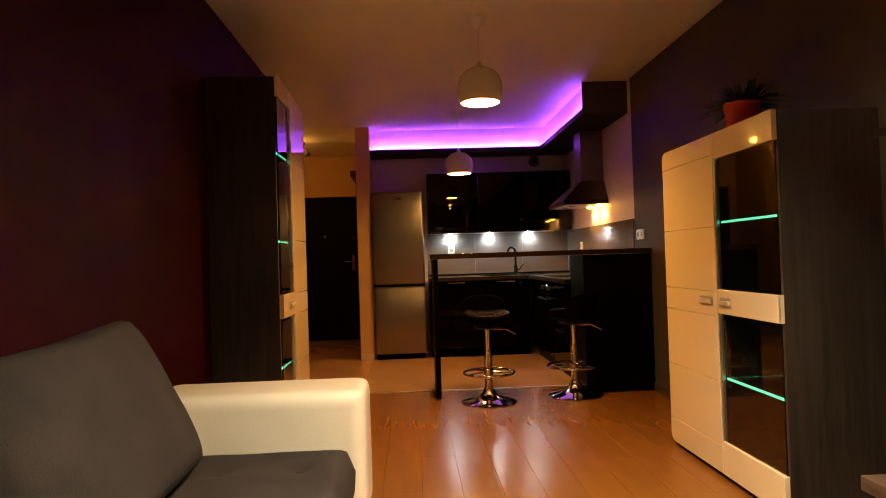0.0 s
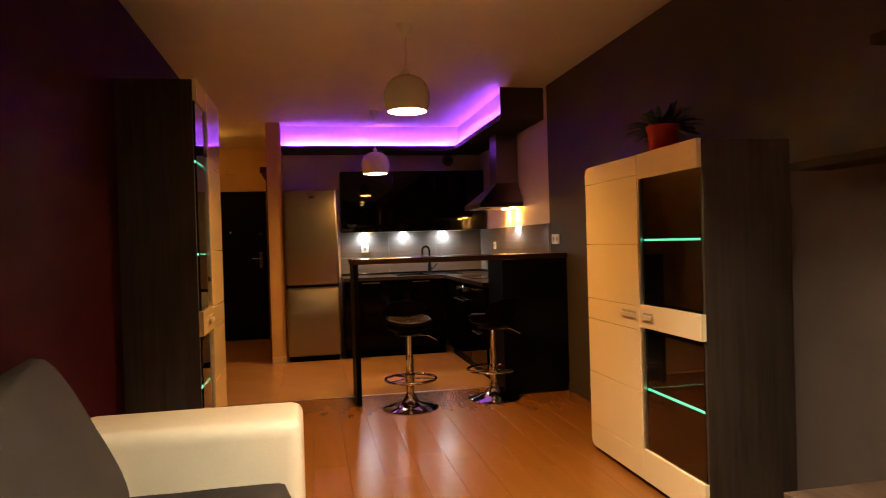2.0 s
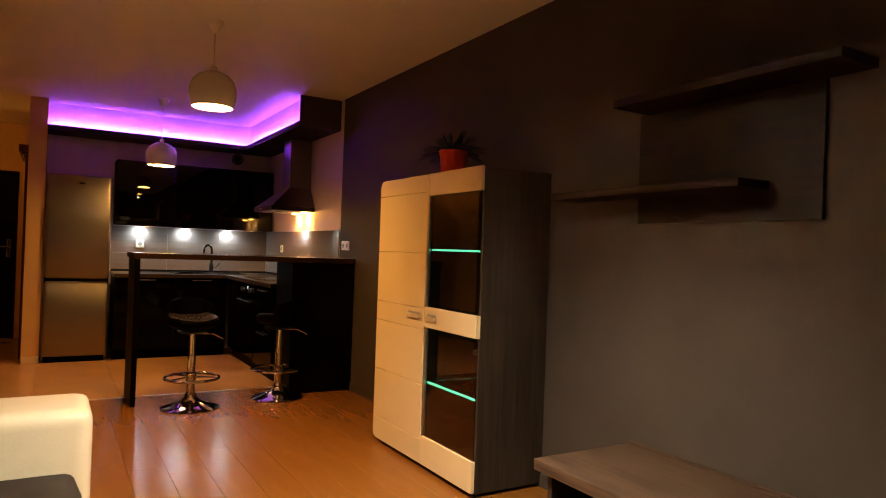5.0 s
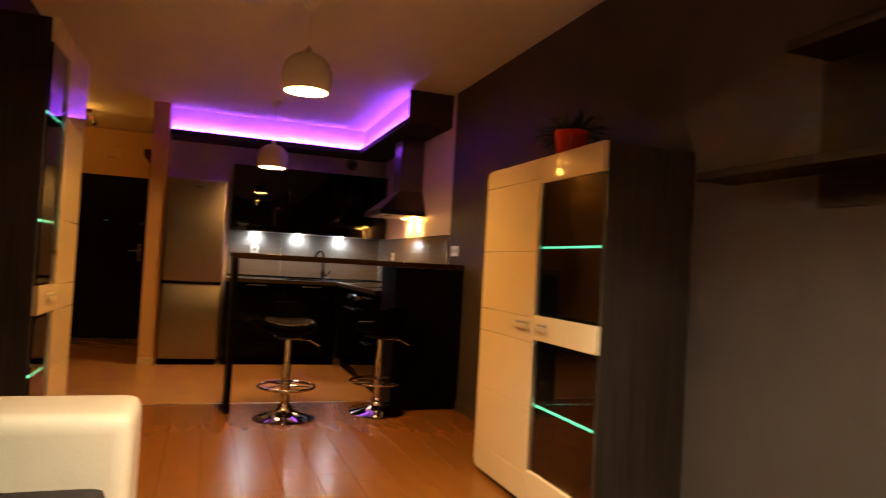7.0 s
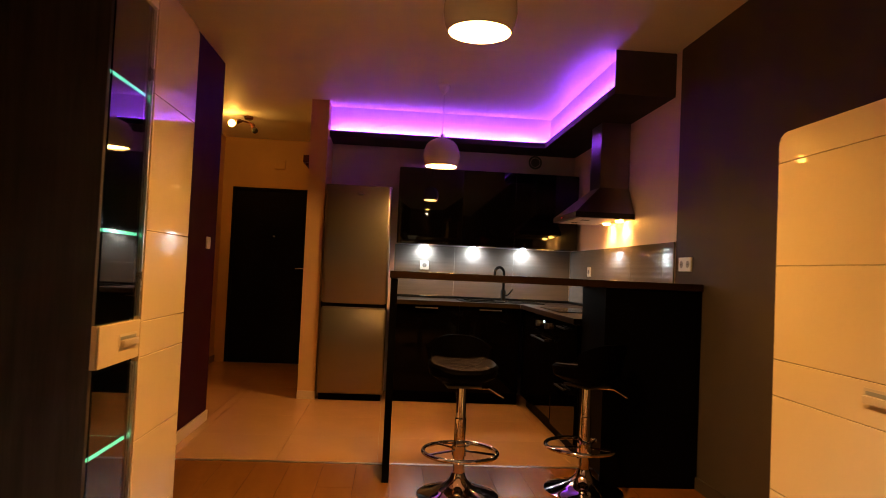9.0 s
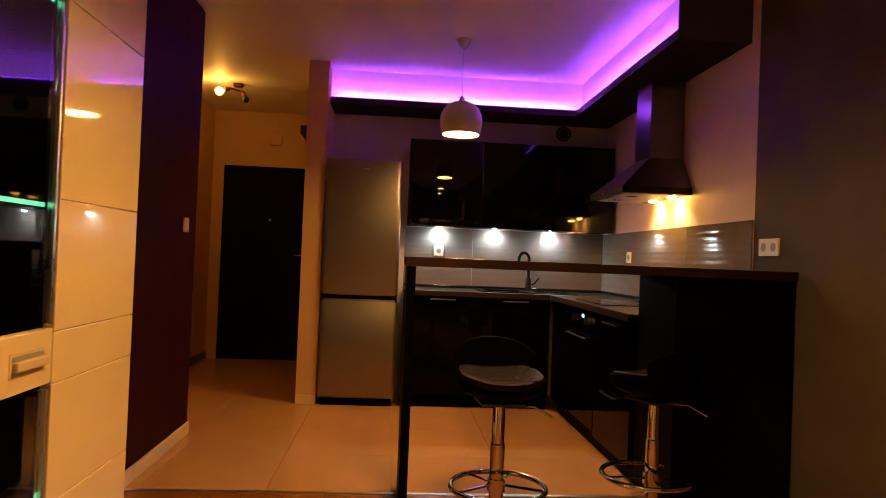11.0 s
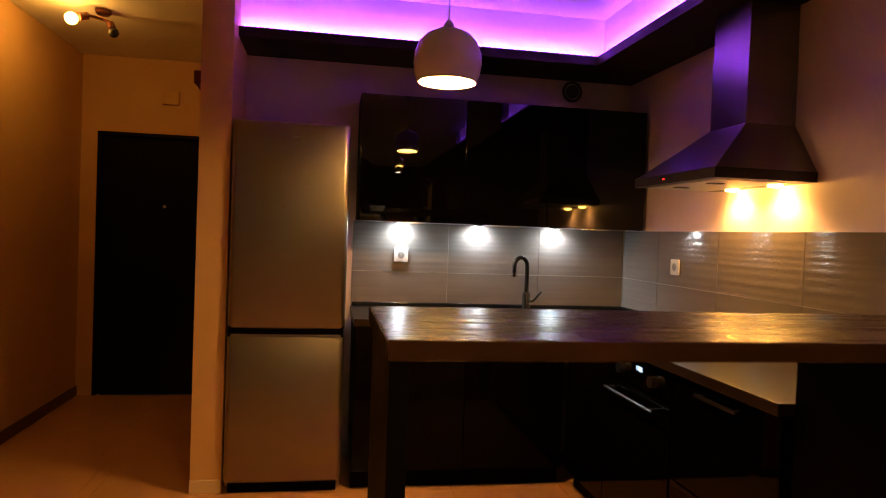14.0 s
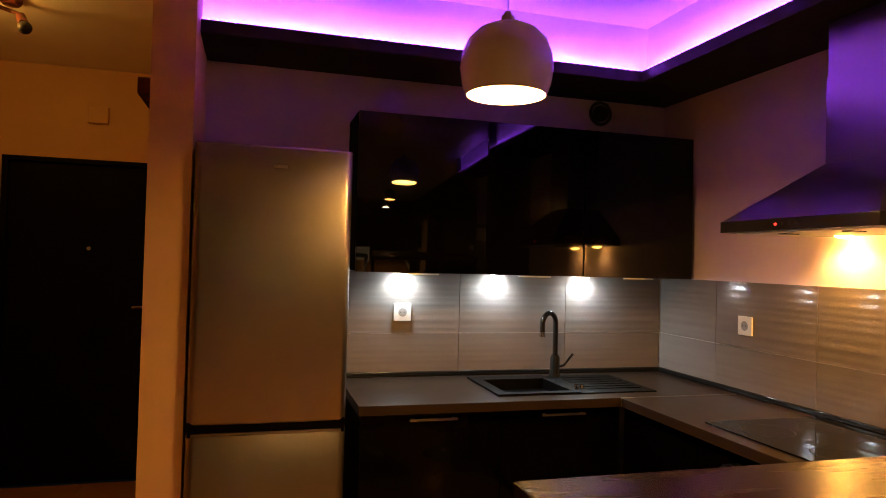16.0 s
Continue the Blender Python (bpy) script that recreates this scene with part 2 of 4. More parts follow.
def as_mesh(name, bm, material, smooth):
    me = bpy.data.meshes.new(name)
    if smooth:
        bm.normal_update()
        for f in bm.faces:
            f.smooth = max(abs(c) for c in f.normal) < 0.9999
        for e in bm.edges:
            if len(e.link_faces) == 2 and e.calc_face_angle(0) > radians(38):
                e.smooth = False
    bm.to_mesh(me)
    bm.free()
    me.materials.append(material)
    return me


def thing(name, x, y, z, label, category, group=""):
    ob = new(name)
    ob.empty_display_size = 0.1
    ob.location = (x, y, z)
    ORIGIN[ob] = Vector((x, y, z))
    return tagged(ob, label, category, group)


def part(name, bm, material, parent, label="", smooth=True):
    """One mesh under a thing or a part; bm is given in world metres."""
    o = ORIGIN[parent]
    for v in bm.verts:
        v.co -= o
    ob = new(name, as_mesh(name, bm, material, smooth))
    ob.parent = parent
    ORIGIN[ob] = o
    return tagged(ob, label)


def solo(name, bm, material, label, category, smooth=True):
    return tagged(new(name, as_mesh(name, bm, material, smooth)), label, category)


def setting(name, bm, material, label, category="wall", smooth=False):
    ob = tagged(new(name, as_mesh(name, bm, material, smooth)), label, category, kind="structure")
    ORIGIN[ob] = Vector((0, 0, 0))
    return ob


# ---------- large structure ----------
XL, YB, CEIL = -3.07, -9.3, 2.63
HX, HY = -3.78, 1.49          # hall: side wall and end wall
PX0, PX1, PY = -2.535, -2.383, -0.56   # short wall beside the fridge
TILE_Y = -2.45                # where wood meets tile
SOF, LIP, COVE = 2.347, 0.40, 0.335   # dropped edge: underside, reach, upright face of the cove

setting("ceiling", bx(HX - 0.12, 0.12, YB - 0.12, HY + 0.12, CEIL, CEIL + 0.15), M_CEIL, "plain off-white painted plaster ceiling", "ceiling")
setting("wall_right", bx(0, 0.12, YB - 0.12, -2.425, -0.1, CEIL), M_TAUPE, "dark taupe painted living room wall")
setting("wall_kitchen_right", bx(0, 0.12, -2.425, 0, -0.1, CEIL), M_WHITE, "white painted kitchen wall above grey tiles, violet light tinted in")
setting("wall_kitchen_back", bx(PX1, 0.12, 0, 0.12, -0.1, CEIL), M_WHITE, "white painted kitchen back wall, violet light tinted in")
setting("wall_left", bx(XL - 0.13, XL, YB - 0.12, -1.45, -0.1, CEIL), M_AUB, "dark aubergine painted living room wall")
setting("wall_hall_return", bx(HX - 0.12, XL - 0.13, -1.58, -1.45, -0.1, CEIL), M_CREAM, "cream painted hall return wall")
setting("wall_hall_left", bx(HX - 0.12, HX, -1.45, HY + 0.12, -0.1, CEIL), M_CREAM, "cream painted hall side wall")
setting("wall_behind", bx(XL, 0, YB - 0.12, YB, -0.1, CEIL), M_TAUPE, "plain taupe wall at the far end of the living room")
bm = bmesh.new()
box(bm, HX, -3.645, HY, HY + 0.12, -0.1, CEIL)
box(bm, -3.645, -2.70, HY, HY + 0.12, 2.035, CEIL)
box(bm, -2.70, PX0, HY, HY + 0.12, -0.1, CEIL)
setting("wall_hall_end", bm, M_CREAM, "cream painted wall round the entrance door")
setting("wall_fridge_side", bx(PX0, PX1, PY, HY + 0.12, -0.1, CEIL), M_CREAM, "cream painted short wall beside the fridge")

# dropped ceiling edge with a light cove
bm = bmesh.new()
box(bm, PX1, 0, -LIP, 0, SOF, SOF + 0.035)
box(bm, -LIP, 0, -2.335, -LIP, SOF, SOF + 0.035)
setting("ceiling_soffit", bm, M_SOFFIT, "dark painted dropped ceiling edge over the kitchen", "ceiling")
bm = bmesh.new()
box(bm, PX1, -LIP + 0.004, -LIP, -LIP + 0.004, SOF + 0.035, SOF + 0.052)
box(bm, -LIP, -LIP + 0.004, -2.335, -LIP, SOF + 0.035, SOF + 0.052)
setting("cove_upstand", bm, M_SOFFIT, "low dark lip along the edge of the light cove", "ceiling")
bm = bmesh.new()
box(bm, PX1, 0, -COVE, 0, SOF + 0.035, CEIL)
box(bm, -COVE, 0, -2.335, -COVE, SOF + 0.035, CEIL)
setting("ceiling_cove", bm, M_CEIL, "white upright face of the lit ceiling cove", "ceiling")
setting("soffit_end_trim", bx(-LIP, 0, -2.345, -2.335, SOF, CEIL), M_TAUPE, "taupe painted end of the dropped ceiling edge", "ceiling")

# floors
floor_w = setting("floor", bx(XL, 0, YB, TILE_Y, -0.1, -0.008), M_SUB, "glossy orange-brown oak laminate floor", "floor")
bm = bmesh.new()
box(bm, XL, 0, TILE_Y, 0, -0.1, -0.008)
box(bm, HX, XL, -1.45, 0, -0.1, -0.008)
box(bm, HX, PX0, 0, HY, -0.1, -0.008)
floor_t = setting("floor_kitchen", bm, M_FGROUT, "polished beige tiled kitchen and hall floor", "floor")
setting("floor_trim", bx(XL, 0, TILE_Y - 0.012, TILE_Y + 0.012, -0.005, 0.003), M_ALU, "thin metal strip between wood and tiles", "trim")

# skirting
for nm, a in (("baseboard", (XL, XL + 0.014, YB, -1.45, 0, 0.075)), ("baseboard_hall", (HX, HX + 0.014, -1.45, HY, 0, 0.075)),
              ("baseboard_right", (-0.014, 0, YB, -2.80, 0, 0.07)),
              ("baseboard_column", (PX0 - 0.001, PX1 + 0.001, PY - 0.012, PY, 0, 0.07))):
    setting(nm, bx(*a, bevel=0.003), M_BROWN if nm == "baseboard_hall" else (M_TAUPE if nm == "baseboard_right" else M_BASE), "low skirting board along the wall", "baseboard")


# ---------- hall ----------
door = setting("door_1", bx(-3.635, -2.705, HY + 0.02, HY + 0.075, 0.005, 2.028, bevel=0.004), M_BLACKDOOR, "closed black padded entrance door", "door")
fr = bmesh.new()
box(fr, -3.66, -3.625, HY - 0.012, HY + 0.06, 0, 2.05, 0.004)
box(fr, -2.715, -2.68, HY - 0.012, HY + 0.06, 0, 2.05, 0.004)
box(fr, -3.625, -2.715, HY - 0.012, HY + 0.06, 2.02, 2.05, 0.004)
part("door_frame", fr, M_BLACKDOOR, door)
h = bmesh.new()
box(h, -2.785, -2.745, HY + 0.008, HY + 0.022, 0.99, 1.21, 0.006)
part("lock_plate", h, M_CHROME, door, "chrome lock plate")
part("door_handle", tube(bmesh.new(), ((-2.765, HY + 0.01, 1.12), (-2.765, HY - 0.045, 1.12), (-2.79, HY - 0.05, 1.12), (-2.89, HY - 0.05, 1.118)), 0.009), M_CHROME, door, "chrome lever handle")
h = bmesh.new()
tube(h, ((-2.765, HY + 0.022, 1.46), (-2.765, HY + 0.004, 1.46)), 0.027, 20)
part("upper_lock", h, M_CHROME, door, "round chrome lock")
part("peephole", tube(bmesh.new(), ((-3.165, HY + 0.022, 1.486), (-3.165, HY + 0.008, 1.486)), 0.012, 14), M_SATIN, door)

d2 = setting("door_2", bx(PX0 - 0.018, PX0 - 0.002, -0.12, 0.72, 0.005, 2.02, bevel=0.002), M_BROWN, "brown wooden inner door with a crown moulding", "door")
c = bmesh.new()
box(c, PX0 - 0.035, PX0 - 0.001, -0.215, -0.12, 0, 2.05, 0.004)
box(c, PX0 - 0.035, PX0 - 0.001, 0.72, 0.815, 0, 2.05, 0.004)
part("door_casing", c, M_BROWN, d2)
c = bmesh.new()
for z0, z1, o in ((2.05, 2.085, 0.045), (2.085, 2.115, 0.07), (2.115, 2.185, 0.095)):
    box(c, PX0 - o, PX0 - 0.001, -0.215 - o * 0.4, 0.815 + o * 0.4, z0, z1, 0.008)
part("crown_moulding", c, M_BROWN, d2, "stepped brown crown moulding")

ch = thing("door_chime", -3.13, HY, 2.30, "small cream plastic door chime on the wall above the door", "chime")
part("cover", bx(-3.19, -3.07, HY - 0.032, HY - 0.001, 2.28, 2.39, bevel=0.008), M_CREAM, ch)

hl = thing("ceiling_spotlight", -3.36, 0.36, CEIL, "bronze ceiling light with two arms, one bulb lit", "lamp")
part("canopy", lathe(bmesh.new(), ((0.0, CEIL - 0.004), (0.035, CEIL - 0.002), (0.045, CEIL + 0.01), (0.045, CEIL + 0.029), (0.0, CEIL + 0.029)), -3.34, 0.40, 24), M_BROWN, hl)
a1 = part("arm", tube(bmesh.new(), ((-3.34, 0.40, 2.60), (-3.37, 0.36, 2.60), (-3.40, 0.33, 2.60), (-3.42, 0.31, 2.59)), 0.009), M_BROWN, hl)
part("lamp_holder", tube(bmesh.new(), ((-3.405, 0.325, 2.595), (-3.44, 0.29, 2.575)), 0.022, 16), M_BROWN, hl)
bm = bmesh.new()
bmesh.ops.create_uvsphere(bm, u_segments=20, v_segments=14, radius=0.036)
bmesh.ops.translate(bm, verts=bm.verts, vec=(-3.47, 0.26, 2.555))
part("bulb", bm, M_BULB, hl, "lit warm bulb").visible_shadow = False
part("arm", tube(bmesh.new(), ((-3.34, 0.40, 2.60), (-3.31, 0.39, 2.59), (-3.28, 0.36, 2.56)), 0.009), M_BROWN, hl)
part("lamp_holder", tube(bmesh.new(), ((-3.29, 0.37, 2.57), (-3.265, 0.33, 2.525)), 0.022, 16), M_BROWN, hl)
bm = bmesh.new()
bmesh.ops.create_uvsphere(bm, u_segments=20, v_segments=14, radius=0.03)
bmesh.ops.translate(bm, verts=bm.verts, vec=(-3.255, 0.315, 2.505))
part("bulb", bm, M_DARKPLASTIC, hl, "unlit dark bulb")
hl.location += Vector((0.07, -0.08, -0.03))


# ---------- kitchen ----------
fr = thing("fridge_freezer", -2.09, -0.32, 0, "tall silver two-door fridge freezer beside the short wall", "fridge")
FX0, FX1, FY = -2.372, -1.79, -0.615
part("body", bx(FX0 + 0.004, FX1 - 0.004, FY + 0.06, -0.03, 0.03, 1.875, bevel=0.006), M_STEEL, fr)
part("plinth", bx(FX0 + 0.02, FX1 - 0.02, FY + 0.05, FY + 0.075, 0.0, 0.06), M_MATTBLACK, fr, "black plinth")


def bowed_door(z0, z1):
    """A fridge door: front bowed across its width, upright edges well rounded, top and bottom eased."""
    prof, r, n = [(FX1, FY + 0.06), (FX0, FY + 0.06)], 0.030, 8
    for i in range(n + 1):
        a = math.pi + math.pi / 2 * i / n
        prof.append((FX0 + r + r * math.cos(a), FY + 0.012 + r + r * math.sin(a)))
    for i in range(1, 24):
        u = i / 24
        prof.append((FX0 + r + u * (FX1 - FX0 - 2 * r), FY + 0.012 - 0.005 * (1 - (2 * u - 1) ** 2)))
    for i in range(n + 1):
        a = -math.pi / 2 + math.pi / 2 * i / n
        prof.append((FX1 - r + r * math.cos(a), FY + 0.012 + r + r * math.sin(a)))
    bm = bmesh.new()
    rings = [[bm.verts.new((x, min(y + d, FY + 0.06), z)) for x, y in prof] for z, d in ((z0, 0.012), (z0 + 0.004, 0.004), (z0 + 0.012, 0), (z1 - 0.012, 0), (z1 - 0.004, 0.004), (z1, 0.012))]
    for a, b in zip(rings, rings[1:]):
        for i in range(len(prof)):
            j = (i + 1) % len(prof)
            bm.faces.new((a[i], a[j], b[j], b[i]))
    bm.faces.new(rings[0])
    bm.faces.new(rings[-1])
    bmesh.ops.recalc_face_normals(bm, faces=bm.faces[:])
    return bm


lower = part("lower_door", bowed_door(0.062, 0.812), M_STEEL, fr)
upper = part("upper_door", bowed_door(0.842, 1.885), M_STEEL, fr)
for bowed in (lower, upper):
    for face in bowed.data.polygons:
        face.use_smooth = True
part("door_gap", bx(FX0 + 0.006, FX1 - 0.006, FY + 0.016, FY + 0.05, 0.80, 0.855), M_MATTBLACK, fr, "dark recessed grip between the doors")
part("logo", bx(-2.09, -2.04, FY - 0.0015, FY + 0.001, 1.80, 1.812), M_CHROME, upper)
part("grip_edge", bx(FX0 + 0.02, FX1 - 0.02, FY + 0.004, FY + 0.012, 0.808, 0.815, bevel=0.001), M_HOOD, lower)

# base units
KY, KX, WT = -0.60, -0.58, 0.90


def front_unit(name, label, x0, x1, doors, handle):
    u = thing(name, (x0 + x1) / 2, KY / 2, 0, label, "kitchen cabinet", "base cabinets")
    part("body", bx(x0, x1, KY + 0.022, -0.01, 0.10, WT - 0.04), M_MATTBLACK, u)
    part("plinth", bx(x0, x1, KY + 0.06, KY + 0.075, 0.0, 0.10), M_MATTBLACK, u)
    n = len(doors) - 1
    for i in range(n):
        d = part("door", bx(doors[i] + 0.0015, doors[i + 1] - 0.0015, KY, KY + 0.02, 0.105, WT - 0.045, bevel=0.0015), M_BASEFRONT, u)
        if handle:
            m = (doors[i] + doors[i + 1]) / 2
            hb = bmesh.new()
            box(hb, m - 0.10, m + 0.10, KY - 0.024, KY - 0.016, WT - 0.068, WT - 0.058, 0.003)
            for e in (-0.085, 0.085):
                box(hb, m + e - 0.005, m + e + 0.005, KY - 0.02, KY, WT - 0.067, WT - 0.059)
            part("handle", hb, M_HOOD, d, "dark metal bar handle")
    return u


front_unit("base_cabinet", "black gloss base cabinet beside the fridge", -1.735, -1.15, (-1.735, -1.15), True)
front_unit("base_cabinet", "black gloss base cabinet under the sink", -1.148, -0.60, (-1.148, -0.60), True)


def side_unit(name, label, y0, y1, fronts, cat="kitchen cabinet"):
    u = thing(name, KX / 2, (y0 + y1) / 2, 0, label, cat, "base cabinets")
    part("body", bx(KX + 0.022, -0.01, y0, y1, 0.10, WT - 0.04), M_MATTBLACK, u)
    part("plinth", bx(KX + 0.06, KX + 0.075, y0, y1, 0.0, 0.10), M_MATTBLACK, u)
    for z0, z1, handle in fronts:
        d = part("drawer_front", bx(KX, KX + 0.02, y0 + 0.0015, y1 - 0.0015, z0, z1, bevel=0.0015), M_BASEFRONT, u)
        if handle:
            m = (y0 + y1) / 2
            hb = bmesh.new()
            box(hb, KX - 0.028, KX - 0.018, m - 0.12, m + 0.12, z1 - 0.045, z1 - 0.033, 0.003)
            for e in (-0.1, 0.1):
                box(hb, KX - 0.02, KX, m + e - 0.005, m + e + 0.005, z1 - 0.043, z1 - 0.035)
            part("handle", hb, M_HOODRIM, d, "dark metal bar handle")
    return u


side_unit("corner_cabinet", "black gloss corner base cabinet", -1.095, -0.605, ((0.105, WT - 0.045, False),))
side_unit("drawer_cabinet", "black gloss drawer cabinet beside the oven", -2.315, -1.705, ((0.105, 0.455, True), (0.46, WT - 0.045, True)))
ov = thing("built_in_oven", KX / 2, -1.40, 0, "black built-in oven with two knobs and a lit clock", "oven")
part("body", bx(KX + 0.025, -0.02, -1.70, -1.10, 0.10, WT - 0.04), M_MATTBLACK, ov)
part("plinth", bx(KX + 0.06, KX + 0.075, -1.70, -1.10, 0.0, 0.10), M_MATTBLACK, ov)
od = part("oven_door", bx(KX - 0.003, KX + 0.02, -1.695, -1.105, 0.13, 0.725, bevel=0.003), M_BASEFRONT, ov)
hb = bmesh.new()
tube(hb, ((KX - 0.04, -1.63, 0.682), (KX - 0.04, -1.17, 0.682)), 0.007)
for e in (-1.60, -1.20):
    box(hb, KX - 0.04, KX, e - 0.008, e + 0.008, 0.674, 0.69)
part("handle", hb, M_HOODRIM, od, "dark metal bar handle")
cp = part("control_panel", bx(KX - 0.003, KX + 0.02, -1.695, -1.105, 0.735, 0.855, bevel=0.003), M_BASEFRONT, ov)
for ky in (-1.285, -1.575):
    k = tube(bmesh.new(), ((KX - 0.003, ky, 0.79), (KX - 0.032, ky, 0.79)), 0.022, 24)
    part("knob", k, M_HOOD, cp, "round dark metal knob")
cu = bpy.data.curves.new("clock_text", "FONT")
cu.body, cu.size, cu.align_x, cu.align_y, cu.extrude = "1701", 0.030, "CENTER", "CENTER", 0.0004
tmp = bpy.data.objects.new("clock_text", cu)
scene.collection.objects.link(tmp)
bpy.context.view_layer.update()
me = bpy.data.meshes.new_from_object(tmp.evaluated_get(bpy.context.evaluated_depsgraph_get()))
bpy.data.objects.remove(tmp)
me.materials.clear()
me.materials.append(M_CLOCK)
dg = new("clock_digits", me)
dg.parent = cp
dg.matrix_local = Matrix.Translation(Vector((KX - 0.0045, -1.435, 0.812)) - ORIGIN[ov]) @ pose(0, 0, 0, 90, 0, -90)

# worktops
wt = thing("worktop", -0.87, -0.3, WT - 0.04, "grey-brown walnut kitchen worktop along the back wall", "worktop")
SX0, SX1, SY0, SY1 = -1.135, -0.365, -0.525, -0.095
top = frame_slab(bmesh.new(), (-1.745, -0.001, -0.625, -0.001), (SX0 + 0.02, SX1 - 0.02, SY0 + 0.02, SY1 - 0.02), WT - 0.038, WT)
part("slab", top, M_WORKTOP, wt)
part("edge_strip", bx(-1.745, -0.612, -0.628, -0.6255, WT - 0.037, WT - 0.001), M_WORKTOP, wt)
w2 = thing("worktop", -0.3, -1.48, WT - 0.04, "grey-brown walnut kitchen worktop along the side wall", "worktop")
part("slab", bx(-0.61, -0.001, -2.335, -0.632, WT - 0.038, WT, bevel=0.003), M_WORKTOP, w2)
part("joint_strip", bx(-0.612, -0.02, -0.632, -0.6255, WT - 0.037, WT + 0.0015), M_ALU, w2, "thin aluminium joint strip")
up = bmesh.new()
for p0, p1 in (((-1.735, -0.016), (-0.001, -0.001)),):
    box(up, p0[0], p1[0], p0[1], p1[1], WT + 0.001, WT + 0.026, 0.007, 6)
solo("wall_strip", up, M_BLACKSTRIP, "black gloss sealing strip at the back of the worktop", "sealing strip")
solo("wall_strip", bx(-0.016, -0.001, -2.335, -0.017, WT + 0.001, WT + 0.026, bevel=0.007, seg=6), M_BLACKSTRIP, "black gloss sealing strip along the side wall", "sealing strip")

# sink, tap, hob
sk = thing("kitchen_sink", -0.75, -0.31, WT, "black granite sink with drainer set in the worktop", "sink")
rim = bmesh.new()
bx0, bx1, by0, by1 = SX0 + 0.05, SX0 + 0.36, SY0 + 0.045, SY1 - 0.085
frame_slab(rim, (SX0, bx1 + 0.03, SY0, SY1), (bx0, bx1, by0, by1), WT - 0.015, WT + 0.009)
part("rim", rim, M_SINK, sk)
bowl = bmesh.new()
box(bowl, bx0 - 0.008, bx0, by0, by1, WT - 0.17, WT - 0.015)
box(bowl, bx1, bx1 + 0.008, by0, by1, WT - 0.17, WT - 0.015)
box(bowl, bx0, bx1, by0 - 0.008, by0, WT - 0.17, WT - 0.015)
box(bowl, bx0, bx1, by1, by1 + 0.008, WT - 0.17, WT - 0.015)
box(bowl, bx0, bx1, by0, by1, WT - 0.178, WT - 0.17)
part("bowl", bowl, M_SINK, sk)
dr = part("drainer", bx(bx1 + 0.03, SX1, SY0, SY1, WT - 0.015, WT + 0.006, bevel=0.004), M_SINK, sk)
for i in range(6):
    y = SY0 + 0.07 + i * 0.055
    part("rib", bx(bx1 + 0.09, SX1 - 0.04, y, y + 0.016, WT + 0.006, WT + 0.010, bevel=0.0015), M_SINK, dr)
for x in (bx1 + 0.055, bx1 + 0.085):
    part("plug_knob", lathe(bmesh.new(), ((0.0, WT + 0.022), (0.010, WT + 0.020), (0.012, WT + 0.006), (0.0, WT + 0.006)), x, SY0 + 0.10, 16), M_CHROME, sk, "small chrome plug knob")

tp = thing("kitchen_tap", -0.685, -0.125, WT, "matt black gooseneck kitchen tap", "tap")
part("base", lathe(bmesh.new(), ((0.0, WT + 0.009), (0.030, WT + 0.009), (0.028, WT + 0.02), (0.024, WT + 0.03), (0.024, WT + 0.10), (0.018, WT + 0.115), (0.0, WT + 0.115)), -0.685, -0.125, 24), M_BLACKSTRIP, tp)
arc = [(-0.685, -0.125, WT + 0.10), (-0.685, -0.125, WT + 0.27)]
ux, uy = -0.88, -0.475
for i in range(1, 13):
    a = math.pi * i / 12 * 0.97
    d = 0.055 * (1 - math.cos(a))
    arc.append((-0.685 + ux * d, -0.125 + uy * d, WT + 0.27 + 0.055 * math.sin(a)))
arc.append((arc[-1][0], arc[-1][1], arc[-1][2] - 0.05))
part("spout", tube(bmesh.new(), arc, 0.013, 16), M_BLACKSTRIP, tp)
part("nozzle", tube(bmesh.new(), ((arc[-1][0], arc[-1][1], arc[-1][2] + 0.01), (arc[-1][0], arc[-1][1], arc[-1][2] - 0.015)), 0.0145, 16), M_CHROME, tp, "chrome nozzle ring")
part("lever", tube(bmesh.new(), ((-0.67, -0.125, WT + 0.055), (-0.64, -0.13, WT + 0.062), (-0.595, -0.14, WT + 0.12)), 0.006, 10), M_BLACKSTRIP, tp)

hob = thing("ceramic_hob", -0.29, -1.385, WT, "black glass ceramic hob in the worktop", "hob")
part("glass_plate", bx(-0.54, -0.03, -1.69, -1.085, WT + 0.0005, WT + 0.006, bevel=0.002), M_HOB, hob)
for hx, hy, r in ((-0.40, -1.24, 0.09), (-0.40, -1.53, 0.075), (-0.17, -1.24, 0.075), (-0.17, -1.53, 0.105)):
    zone = bmesh.new()
    lathe(zone, ((r - 0.0015, WT + 0.0061), (r - 0.0015, WT + 0.00625), (r, WT + 0.00625), (r, WT + 0.0061)), hx, hy, 40)
    part("cooking_zone", zone, M_HOBRING, hob, smooth=False)

